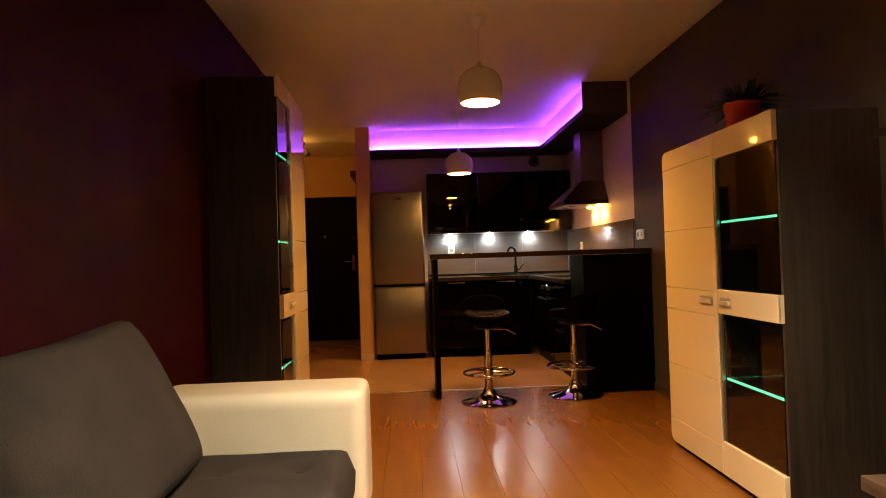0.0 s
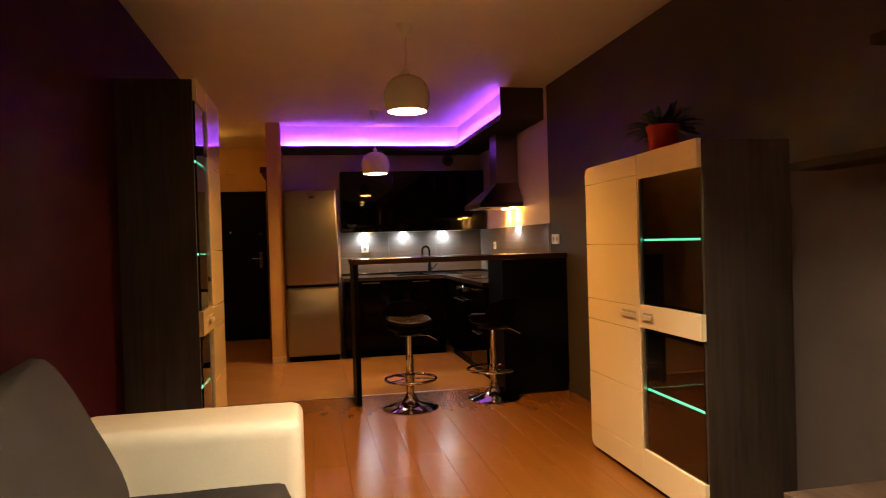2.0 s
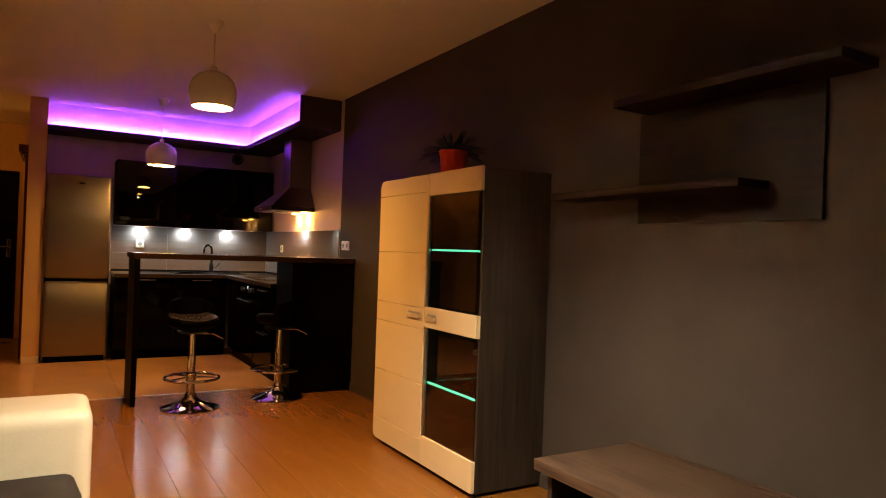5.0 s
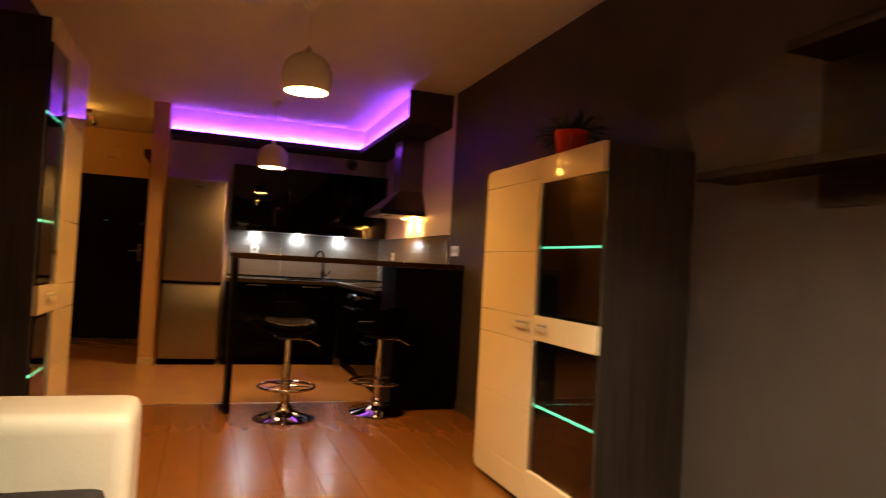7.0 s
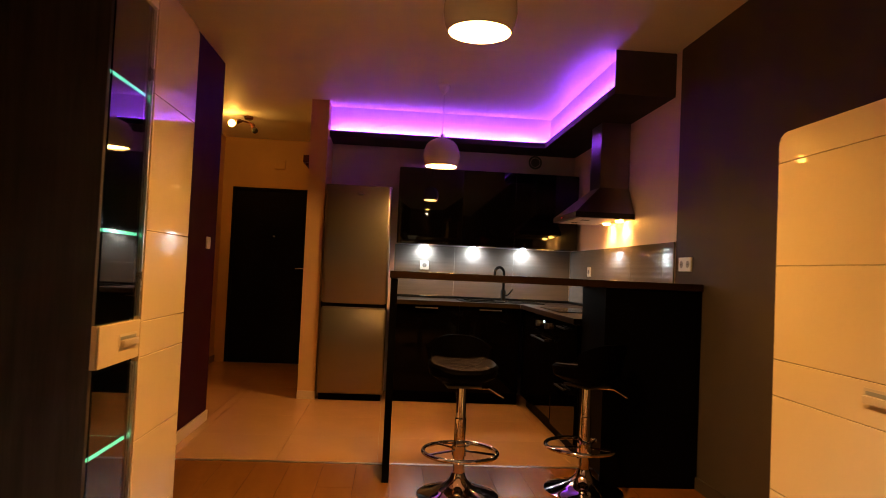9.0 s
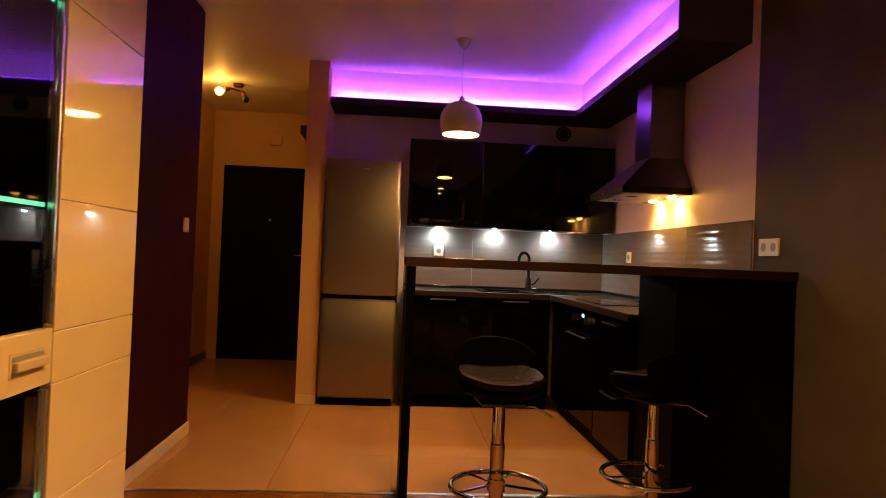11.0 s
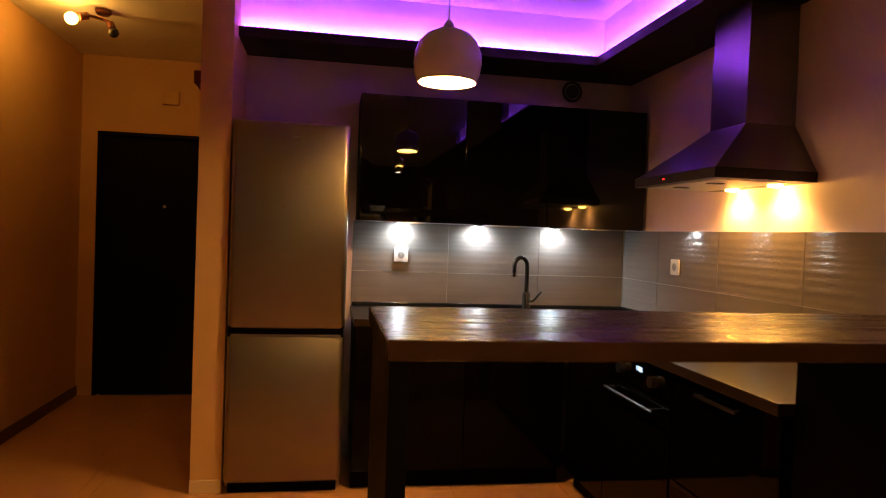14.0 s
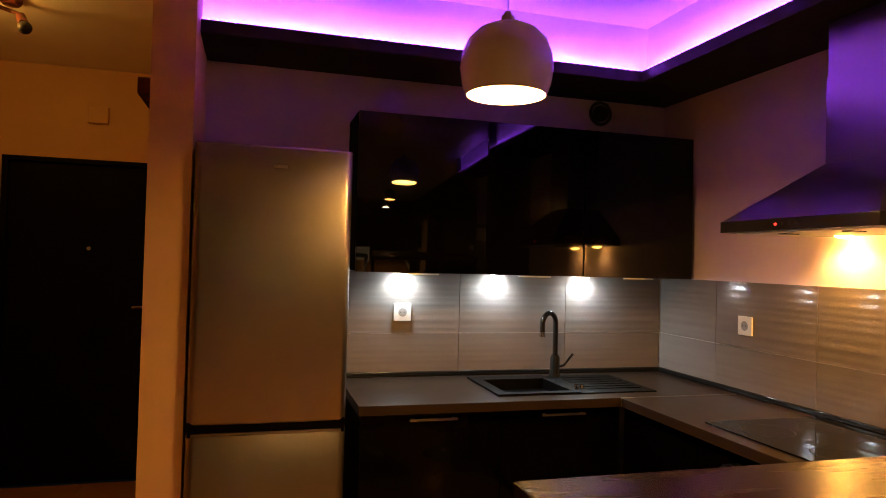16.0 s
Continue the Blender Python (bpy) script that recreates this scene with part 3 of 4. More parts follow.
# upper cabinets
UZ0, UZ1, UY = 1.412, 2.118, -0.292
for x0, x1, lab in ((-1.73, -1.130, "black high-gloss wall cabinet beside the fridge"), (-1.128, -0.634, "black high-gloss wall cabinet over the sink"), (-0.632, -0.028, "black high-gloss wall cabinet in the corner")):
    u = thing("wall_cabinet", (x0 + x1) / 2, UY / 2, UZ0, lab, "wall cabinet", "wall cabinets")
    part("body", bx(x0, x1, UY + 0.021, -0.002, UZ0 + 0.004, UZ1 - 0.002), M_MATTBLACK, u)
    flap = bx(x0 + 0.002, x1 - 0.002, UY - 0.008, UY + 0.011, UZ0, UZ1, bevel=0.0012)
    # flap doors that do not close quite flush
    yaw = 0.9 if x0 < -1.5 else 0.0
    bmesh.ops.rotate(flap, verts=flap.verts, cent=((x0 + x1) / 2, UY, (UZ0 + UZ1) / 2), matrix=pose(0, 0, 0, -0.9 if yaw else -0.5, 0, -yaw).to_3x3())
    d = part("door", flap, M_GLOSSBLACK, u)
    part("grip_rail", bx((x0 + x1) / 2 - 0.08, (x0 + x1) / 2 + 0.08, UY - 0.012, UY + 0.004, UZ0 - 0.008, UZ0 - 0.002, bevel=0.001), M_ALU, d, "slim aluminium grip rail")
for px in PUCKS:
    pk = thing("under_cabinet_light", px, -0.10, UZ0, "small round cool-white light under the wall cabinet", "lamp", "under cabinet lights")
    part("housing", lathe(bmesh.new(), ((0.0, UZ0 + 0.003), (0.034, UZ0 + 0.003), (0.034, UZ0 - 0.009), (0.029, UZ0 - 0.010), (0.028, UZ0 - 0.006), (0.0, UZ0 - 0.006)), px, -0.052, 24), M_CHROME, pk)
    part("lens", lathe(bmesh.new(), ((0.0275, UZ0 - 0.0065), (0.024, UZ0 - 0.012), (0.014, UZ0 - 0.0155), (0.0, UZ0 - 0.0165)), px, -0.052, 24), M_PUCKGLOW, pk, "bright cool-white lens").visible_shadow = False

# cooker hood
hd = thing("cooker_hood", -0.2, -1.36, 1.6, "stainless steel chimney cooker hood on the side wall", "cooker hood")
HY0, HY1, HXF, HZ = -1.70, -1.03, -0.445, 1.605
part("rim", bx(HXF, -0.001, HY0, HY1, HZ, HZ + 0.042, bevel=0.003), M_HOODRIM, hd)
CY0, CY1, CXF, CZ = -1.555, -1.30, -0.225, 1.85
can = bmesh.new()
lo = [can.verts.new(p) for p in ((HXF + 0.004, HY0 + 0.004, HZ + 0.041), (-0.002, HY0 + 0.004, HZ + 0.041), (-0.002, HY1 - 0.004, HZ + 0.041), (HXF + 0.004, HY1 - 0.004, HZ + 0.041))]
hi = [can.verts.new(p) for p in ((CXF, CY0, CZ), (-0.002, CY0, CZ), (-0.002, CY1, CZ), (CXF, CY1, CZ))]
for i in range(4):
    can.faces.new((lo[i], lo[(i + 1) % 4], hi[(i + 1) % 4], hi[i]))
can.faces.new(hi)
can.faces.new(lo[::-1])
part("canopy", can, M_HOOD, hd, smooth=False)
part("chimney", bx(CXF, -0.002, CY0, CY1, CZ, SOF - 0.001, bevel=0.002), M_HOOD, hd)
part("chimney_sleeve", bx(CXF - 0.002, -0.002, CY0 - 0.002, CY1 + 0.002, CZ, 2.15, bevel=0.001), M_HOOD, hd)
fl = part("filter_panel", bx(HXF + 0.04, -0.10, HY0 + 0.04, HY1 - 0.04, HZ - 0.004, HZ + 0.002, bevel=0.001), M_SATIN, hd)
for i in range(2):
    y = HY0 + 0.20 + i * 0.27
    part("filter_catch", bx(HXF + 0.10, HXF + 0.16, y - 0.02, y + 0.02, HZ - 0.007, HZ - 0.003, bevel=0.001), M_DARKPLASTIC, fl)
for hy in HOOD_LAMPS:
    part("lens", lathe(bmesh.new(), ((0.03, HZ - 0.001), (0.027, HZ - 0.007), (0.015, HZ - 0.011), (0.0, HZ - 0.012)), -0.055, hy, 24), M_HOODGLOW, hd, "lit warm lamp").visible_shadow = False
for i in range(4):
    part("button", tube(bmesh.new(), ((HXF, -1.31 - i * 0.03, HZ + 0.021), (HXF - 0.004, -1.31 - i * 0.03, HZ + 0.021)), 0.0042, 10), M_REDLED if i == 0 else M_DARKPLASTIC, hd, "red lit button" if i == 0 else "")

# bar with its block and end panel
BY0, BY1 = -2.80, -2.335
blk = thing("bar_block", -0.28, -2.57, 0, "matt black tall block under the bar against the wall", "cabinet")
part("body", bx(-0.558, -0.003, BY0 + 0.02, BY1 - 0.004, 0.06, 1.108), M_MATTBLACK, blk)
part("front_panel", bx(-0.562, -0.004, BY0, BY0 + 0.018, 0.0, 1.109, bevel=0.001), M_MATTBLACK, blk)
bar = thing("breakfast_bar", -0.9, -2.57, 0, "dark walnut breakfast bar top on a slim black end panel", "bar counter")
part("bar_top", bx(-1.775, -0.002, BY0 - 0.012, -2.27, 1.111, 1.152, bevel=0.003), M_BARTOP, bar)
part("edge_band", bx(-1.7745, -0.003, BY0 - 0.0145, BY0 - 0.0125, 1.1125, 1.1500), M_BAREDGE, bar, "dark walnut edge band")
part("edge_band", bx(-1.7775, -1.7755, BY0 - 0.0115, -2.2705, 1.1125, 1.1500), M_BAREDGE, bar, "dark walnut edge band")
part("end_panel", bx(-1.77, -1.732, BY0, BY1 - 0.01, 0.0, 1.11, bevel=0.001), M_MATTBLACK, bar)


# bar stools, built at the origin facing -y
def stool():
    s = thing("bar_stool", 0, 0, 0, "chrome bar stool with a low-backed black leather seat", "bar stool", "bar stools")
    part("base", lathe(bmesh.new(), ((0.0, 0.0), (0.213, 0.0), (0.213, 0.008), (0.197, 0.016), (0.14, 0.032), (0.08, 0.055), (0.045, 0.09), (0.034, 0.12), (0.0, 0.12)), 0, 0, 48), M_CHROME, s, "round chrome trumpet base")
    part("column", lathe(bmesh.new(), ((0.0, 0.10), (0.030, 0.10), (0.030, 0.40), (0.026, 0.405), (0.026, 0.575), (0.0, 0.575)), 0, 0, 24), M_CHROME, s, "chrome gas-lift column")
    f = part("footrest", tube(bmesh.new(), [(0.192 * math.cos(a * math.pi / 20), 0.192 * math.sin(a * math.pi / 20) - 0.03, 0.235) for a in range(40)], 0.011, 12, closed=True), M_CHROME, s, "chrome footrest ring")
    part("clamp", lathe(bmesh.new(), ((0.0, 0.21), (0.038, 0.21), (0.038, 0.26), (0.0, 0.26)), 0, 0, 24), M_CHROME, f)
    sp = bmesh.new()
    for a in (60, 120, 200, 340):
        tube(sp, ((0.034 * math.cos(radians(a)), 0.034 * math.sin(radians(a)), 0.235), (0.187 * math.cos(radians(a)), 0.187 * math.sin(radians(a)) - 0.028, 0.235)), 0.006, 8)
    part("spoke", sp, M_CHROME, f)
    part("mount_plate", bx(-0.09, 0.09, -0.09, 0.09, 0.568, 0.581, bevel=0.003), M_DARKPLASTIC, s)
    part("lift_lever", tube(bmesh.new(), ((0.03, -0.02, 0.562), (0.14, -0.03, 0.559), (0.21, -0.06, 0.52)), 0.005, 8), M_CHROME, s, "thin chrome lift lever")
    seat = bmesh.new()
    nx, ny = 28, 22
    grid, under, pads, pad = {}, {}, {}, bmesh.new()
    for i in range(nx + 1):
        for j in range(ny + 1):
            u, v = i / nx * 2 - 1, j / ny * 2 - 1
            # squircle footprint
            k = 1.0 / max(1e-6, (abs(u) ** 2.6 + abs(v) ** 2.6) ** (1 / 2.6)) * max(abs(u), abs(v)) if (u or v) else 1
            x, y = u * k * 0.182, v * k * 0.172
            e = max(abs(u), abs(v))
            z = 0.683 + 0.020 * abs(u) ** 2.2 - 0.022 * (max(0, e - 0.82) / 0.18) ** 2 + 0.012 * v
            grid[i, j] = seat.verts.new((x, y, z))
            under[i, j] = seat.verts.new((x * 0.95, y * 0.95, 0.580 + 0.048 * e ** 2.6))
    for i in range(nx):
        for j in range(ny):
            quad = (grid[i, j], grid[i + 1, j], grid[i + 1, j + 1], grid[i, j + 1])
            seat.faces.new(quad)
            # seat middle, lilac sheen painted in; a separate pad a hair above the shell
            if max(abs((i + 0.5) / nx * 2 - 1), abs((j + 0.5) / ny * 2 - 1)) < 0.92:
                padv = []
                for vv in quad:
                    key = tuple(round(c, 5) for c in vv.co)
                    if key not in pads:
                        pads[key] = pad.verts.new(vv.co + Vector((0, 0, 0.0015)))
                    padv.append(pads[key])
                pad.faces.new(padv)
            seat.faces.new((under[i, j], under[i, j + 1], under[i + 1, j + 1], under[i + 1, j]))
    edge = [(i, 0) for i in range(nx)] + [(nx, j) for j in range(ny)] + [(i, ny) for i in range(nx, 0, -1)] + [(0, j) for j in range(ny, 0, -1)]
    for a, b in zip(edge, edge[1:] + edge[:1]):
        seat.faces.new((grid[a], under[a], under[b], grid[b]))
    bmesh.ops.recalc_face_normals(seat, faces=seat.faces[:])
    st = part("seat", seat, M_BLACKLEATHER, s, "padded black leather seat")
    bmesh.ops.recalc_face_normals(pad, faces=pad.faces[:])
    part("seat_pad", pad, M_SEAT, st, "black leather seat top with a lilac sheen in its colour")
    back = bmesh.new()
    rows = []
    for j in range(7):
        w = j / 6
        ring = []
        for i in range(21):
            a = radians(-58 + 116 * i / 20)
            rr = 0.172 + 0.022 * w
            h = 0.655 + (0.160 - 0.06 * abs(a / radians(58)) ** 2.5) * w
            ring.append((rr * math.sin(a), rr * math.cos(a) * 0.95, h))
        rows.append(ring)
    fv = [[back.verts.new(p) for p in r] for r in rows]
    bv = [[back.verts.new((p[0] * 1.11, p[1] * 1.11, p[2])) for p in r] for r in rows]
    for j in range(6):
        for i in range(20):
            back.faces.new((fv[j][i], fv[j][i + 1], fv[j + 1][i + 1], fv[j + 1][i]))
            back.faces.new((bv[j][i], bv[j + 1][i], bv[j + 1][i + 1], bv[j][i + 1]))
    for i in range(20):
        back.faces.new((fv[6][i], fv[6][i + 1], bv[6][i + 1], bv[6][i]))
        back.faces.new((fv[0][i], bv[0][i], bv[0][i + 1], fv[0][i + 1]))
    for j in range(6):
        back.faces.new((fv[j][0], fv[j + 1][0], bv[j + 1][0], bv[j][0]))
        back.faces.new((fv[j][20], bv[j][20], bv[j + 1][20], fv[j + 1][20]))
    bmesh.ops.recalc_face_normals(back, faces=back.faces[:])
    part("backrest", back, M_BLACKLEATHER, s, "low curved black leather backrest")
    return s


s1 = stool()
s1.matrix_basis = pose(-1.375, -2.985, 0, 0, 0, 4)
s2 = copy_thing(s1, pose(-0.675, -2.87, 0, 0, 0, -152))
for ch in s2.children:
    if ch.name.startswith("lift_lever"):
        ch.matrix_basis = pose(0, 0, 0, 0, 0, 150)


# pendant lamps
def pendant(x, y, rim, light, depth=0.082):
    p = thing("pendant_lamp", x, y, CEIL, "white dome pendant lamp, lit warm, on a thin cord", "pendant lamp", "pendant lamps")
    prof = ((0.125, rim), (0.137, rim + 0.035), (0.144, rim + 0.08), (0.140, rim + 0.125), (0.122, rim + 0.17), (0.092, rim + 0.20), (0.055, rim + 0.218), (0.018, rim + 0.225))
    inner = tuple((r - 0.005, z if i else z + 0.0) for i, (r, z) in enumerate(prof))[::-1]
    part("shade", lathe(bmesh.new(), prof + inner[1:] + (prof[0],), x, y, 48), M_SHADE, p, "glossy white metal dome shade")
    part("diffuser", disc(bmesh.new(), x, y, rim + depth, 0.118 + 0.018 * min(1, depth / 0.05), 40, flip=True), light, p, "glowing warm white diffuser")
    part("cap", lathe(bmesh.new(), ((0.0, rim + 0.222), (0.02, rim + 0.222), (0.02, rim + 0.245), (0.008, rim + 0.262), (0.0, rim + 0.262)), x, y, 20), M_SHADE, p)
    part("cord", tube(bmesh.new(), ((x, y, rim + 0.25), (x, y, CEIL - 0.06)), 0.0028, 8), M_WHITEPLASTIC, p)
    part("ceiling_rose", lathe(bmesh.new(), ((0.0, CEIL - 0.075), (0.012, CEIL - 0.072), (0.03, CEIL - 0.05), (0.046, CEIL - 0.02), (0.05, CEIL - 0.001), (0.0, CEIL - 0.001)), x, y, 28), M_WHITEPLASTIC, p)


pendant(-1.475, -3.92, 2.09, M_DIFF, 0.055)
pendant(-1.418, -1.258, 1.985, M_DIFF_KITCHEN, 0.014)
pendant(-1.52, -6.40, 2.075, M_DIFF_REAR, 0.13)

# cove light strip
sp = thing("led_strip", -1.2, -0.36, SOF + 0.036, "violet glowing light strip lying in the ceiling cove", "light strip")
st = bmesh.new()
box(st, PX1 + 0.01, -LIP + 0.02, -LIP + 0.0045, -LIP + 0.0075, SOF + 0.037, SOF + 0.049)
box(st, -LIP + 0.0045, -LIP + 0.0075, -2.33, -LIP - 0.002, SOF + 0.037, SOF + 0.049)
part("tape", st, M_STRIP, sp)
chips = bmesh.new()
for i in range(59):
    x = PX1 + 0.03 + i * 0.0333
    box(chips, x - 0.004, x + 0.004, -LIP + 0.0005, -LIP + 0.0045, SOF + 0.0525, SOF + 0.0565)
for i in range(57):
    y = -2.31 + i * 0.0333
    box(chips, -LIP + 0.0005, -LIP + 0.0045, y - 0.004, y + 0.004, SOF + 0.0525, SOF + 0.0565)
tagged(part("chips", chips, M_CHIP, sp, "row of tiny violet light chips", smooth=False), kind="stuff")

# sockets and switches
def outlet(name, label, x, y, z, facing, w=0.085, gang=1, hole=True):
    o = thing(name, x, y, z, label, "socket" if hole else "switch")
    def b(u0, u1, d0, d1, z0, z1, bev):
        if facing == "-y":
            return bx(x + u0, x + u1, y - d1, y - d0, z + z0, z + z1, bevel=bev)
        if facing == "-x":
            return bx(x - d1, x - d0, y + u0, y + u1, z + z0, z + z1, bevel=bev)
        return bx(x + d0, x + d1, y + u0, y + u1, z + z0, z + z1, bevel=bev)
    W = w * gang
    part("plate", b(-W / 2, W / 2, 0.001, 0.011, -w / 2, w / 2, 0.003), M_WHITEPLASTIC, o)
    for g in range(gang):
        c0 = (g - (gang - 1) / 2) * w
        if hole:
            n0 = {"-y": (0, -1), "-x": (-1, 0), "+x": (1, 0)}[facing]
            cxy = (x + (c0 if facing == "-y" else 0), y + (0 if facing == "-y" else c0))
            well = tube(bmesh.new(), ((cxy[0] + n0[0] * 0.011, cxy[1] + n0[1] * 0.011, z), (cxy[0] + n0[0] * 0.0125, cxy[1] + n0[1] * 0.0125, z)), 0.0215, 24)
            part("well", well, M_WELL, o, "round grey socket well")
            part("pin_hole", b(c0 - 0.012, c0 - 0.007, 0.0127, 0.0135, -0.003, 0.003, 0.0), M_DARKPLASTIC, o)
            part("pin_hole", b(c0 + 0.007, c0 + 0.012, 0.0127, 0.0135, -0.003, 0.003, 0.0), M_DARKPLASTIC, o)
        else:
            part("rocker", b(c0 - 0.028, c0 + 0.028, 0.011, 0.016, -0.028, 0.028, 0.002), M_WHITEPLASTIC, o)


outlet("wall_socket", "white wall socket on the tiles beside the sink", -1.45, -0.012, 1.215, "-y")
outlet("wall_socket", "white wall socket on the side wall tiles", -0.012, -0.675, 1.215, "-x")
outlet("wall_socket", "white double wall socket on the taupe wall", 0, -2.575, 1.268, "-x", gang=2)
outlet("light_switch", "white light switch on the aubergine wall", XL, -1.665, 1.287, "+x", hole=False)
vt = thing("wall_vent", -0.40, 0, 2.277, "round dark ventilation cap above the wall cabinets", "vent")
def ring_y(cx, y, cz, r, rad):
    return tube(bmesh.new(), [(cx + r * math.cos(a * math.pi / 16), y, cz + r * math.sin(a * math.pi / 16)) for a in range(32)], rad, 8, closed=True)
part("ring", ring_y(-0.40, -0.010, 2.277, 0.058, 0.009), M_DARKPLASTIC, vt)
part("disc", tube(bmesh.new(), ((-0.40, -0.001, 2.277), (-0.40, -0.018, 2.277)), 0.043, 28), M_DARKPLASTIC, vt)


# ---------- living room ----------
def rounded_panel(xf, xb, y0, y1, z0, z1, r_low, r_high):
    """A door panel with its front at xf; the corners at y1 are rounded, and the front edges eased."""
    pts = [(y0, z0)]
    for r_, cz, s0 in ((r_low, z0, -1), (r_high, z1, 1)):
        if r_:
            c = (y1 - r_, cz - s0 * r_)
            arc = [(c[0] + r_ * math.cos(radians(q)), c[1] + s0 * r_ * math.sin(radians(q))) for q in range(0, 91, 10)]
            pts += arc[::-1] if s0 < 0 else arc
        else:
            pts.append((y1, cz))
    pts.append((y0, z1))
    bm = bmesh.new()
    back = [bm.verts.new((xb, *p)) for p in pts]
    front = [bm.verts.new((xf, *p)) for p in pts]
    n = len(pts)
    ff = bm.faces.new(front)
    bm.faces.new(back[::-1])
    for i in range(n):
        bm.faces.new((front[i], back[i], back[(i + 1) % n], front[(i + 1) % n]))
    bmesh.ops.bevel(bm, geom=list(ff.edges), offset=0.003, segments=3, profile=0.5, affect="EDGES")
    bmesh.ops.recalc_face_normals(bm, faces=bm.faces[:])
    return bm


def tallboy(name, label, front, back, y_glass, y_split, y_end, height, seams, shelves, glass_panes, band):
    """Display cabinet; front/back are x of its front and of the wall, glass end at y_glass, white door to y_end."""
    s = 1 if front > back else -1       # the way the front faces
    F = lambda d: front - s * d         # depth behind the front
    t = thing(name, (front + back) / 2, (y_glass + y_end) / 2, 0, label, "display cabinet", "display cabinets")
    def b(d0, d1, y0, y1, z0, z1, bev=0.0, seg=2):
        xs = sorted((F(d0), F(d1)))
        ys = sorted((y0, y1))
        return bx(xs[0], xs[1], ys[0], ys[1], z0, z1, bevel=bev, seg=seg)
    depth = abs(front - back) - 0.004
    part("side_panel", b(0.02, depth, y_glass, y_glass + 0.022, 0.02, height - 0.004, 0.002), M_GREYWOOD, t, "grey-brown wood grain side")
    part("side_panel", b(0.02, depth, y_end - 0.022, y_end, 0.02, height - 0.004, 0.002), M_GREYWOOD, t, "grey-brown wood grain side")
    part("top_panel", b(0.02, depth, y_glass + 0.0225, y_end - 0.0225, height - 0.028, height - 0.004), M_GREYWOOD, t)
    part("bottom_panel", b(0.02, depth, y_glass + 0.0225, y_end - 0.0225, 0.06, 0.082), M_DARKIN, t)
    part("back_panel", b(depth - 0.008, depth, y_glass + 0.0225, y_end - 0.0225, 0.083, height - 0.029), M_DARKIN, t)
    part("divider", b(0.03, depth - 0.009, y_split - 0.009, y_split + 0.009, 0.083, height - 0.029), M_DARKIN, t)
    part("plinth", b(0.04, 0.055, y_glass + 0.0225, y_end - 0.0225, 0.0, 0.059), M_DARKPLASTIC, t)
    # solid white door in panels with fine grooves; its far upright edge is rounded
    zs = [0.025] + seams + [height]
    wd = part("white_door", b(0.004, 0.02, y_split + 0.002, y_end - 0.05, 0.03, height - 0.006), M_GLOSSWHITE, t, "white high-gloss door with fine grooves")
    for z0, z1 in zip(zs, zs[1:]):
        part("door_panel", rounded_panel(F(-0.007), F(0.0035), y_split + 0.002, y_end, z0 + 0.0007, z1 - 0.0007,
                                         0.045 if z0 == zs[0] else 0.0, 0.045 if z1 == zs[-1] else 0.0), M_GLOSSWHITE, wd)
    # glazed door: white rails above and below, dark tinted panes
    gd = part("glass_door", b(0.004, 0.02, y_glass + 0.001, y_split - 0.002, band[0], band[1]), M_GLOSSWHITE, t)
    part("rail", b(-0.006, 0.0035, y_glass + 0.001, y_split - 0.002, band[0], band[1], 0.004, 3), M_GLOSSWHITE, gd, "white gloss cross rail")
    part("rail", b(-0.006, 0.018, y_glass + 0.001, y_split - 0.002, glass_panes[1][1], height, 0.004, 3), M_GLOSSWHITE, gd, "white gloss top rail")
    part("rail", b(-0.006, 0.018, y_glass + 0.001, y_split - 0.002, 0.025, glass_panes[0][0], 0.004, 3), M_GLOSSWHITE, gd, "white gloss bottom rail")
    for z0, z1 in glass_panes:
        part("pane", b(0.006, 0.011, y_glass + 0.003, y_split - 0.016, z0 + 0.001, z1 - 0.001), M_GLASS, gd, "dark tinted glass pane", smooth=False).visible_shadow = False
        part("stile", b(-0.003, 0.018, y_split - 0.015, y_split - 0.003, z0 + 0.001, z1 - 0.001, 0.001), M_ALU, gd, "slim metal edge")
    # recessed pulls at the meeting of the doors
    pulls = ((y_split - 0.085, 0.055), (y_split + 0.115, 0.085))
    for yy, w in (pulls if height < 2 else ((y_split - 0.11, 0.075),)):
        zc = (band[0] + band[1]) / 2
        host = gd if yy < y_split else wd
        g = part("pull", b(-0.0078, -0.0062, yy - w, yy + w, zc - 0.028, zc + 0.028, 0.0005), M_BASE, host, "shallow cream pull recess")
        part("pull_bar", b(-0.022, -0.008, yy - w * 0.88, yy + w * 0.88, zc - 0.014, zc + 0.008, 0.004), M_BASE, host, "cream pull lip")
        # Grey strip proud of the plate, painted shade for the slot above the lip.
        part("pull_shadow_gap", b(-0.0095, -0.0079, yy - w * 0.88, yy + w * 0.88, zc + 0.009, zc + 0.020, 0.0005), M_WELL, host, "grey strip drawn as the shade in the grip slot")
    for z in shelves:
        sh = part("glass_shelf", b(0.032, depth - 0.012, y_glass + 0.024, y_split - 0.011, z - 0.006, z), M_SHELFGLASS, t, "glass shelf", smooth=False)
        sh.visible_shadow = False
        part("lit_edge", b(0.026, 0.0315, y_glass + 0.024, y_split - 0.011, z - 0.009, z + 0.002, 0.001), M_GREENLED, t, "green glowing shelf edge")
        part("lit_edge", b(depth - 0.0118, depth - 0.009, y_glass + 0.024, y_split - 0.011, z - 0.005, z), M_GREENLED, t, "green glowing shelf edge")
        part("lit_edge", b(0.032, depth - 0.012, y_split - 0.0108, y_split - 0.0095, z - 0.004, z), M_GREENLED, t, "green glowing shelf edge")
    return t


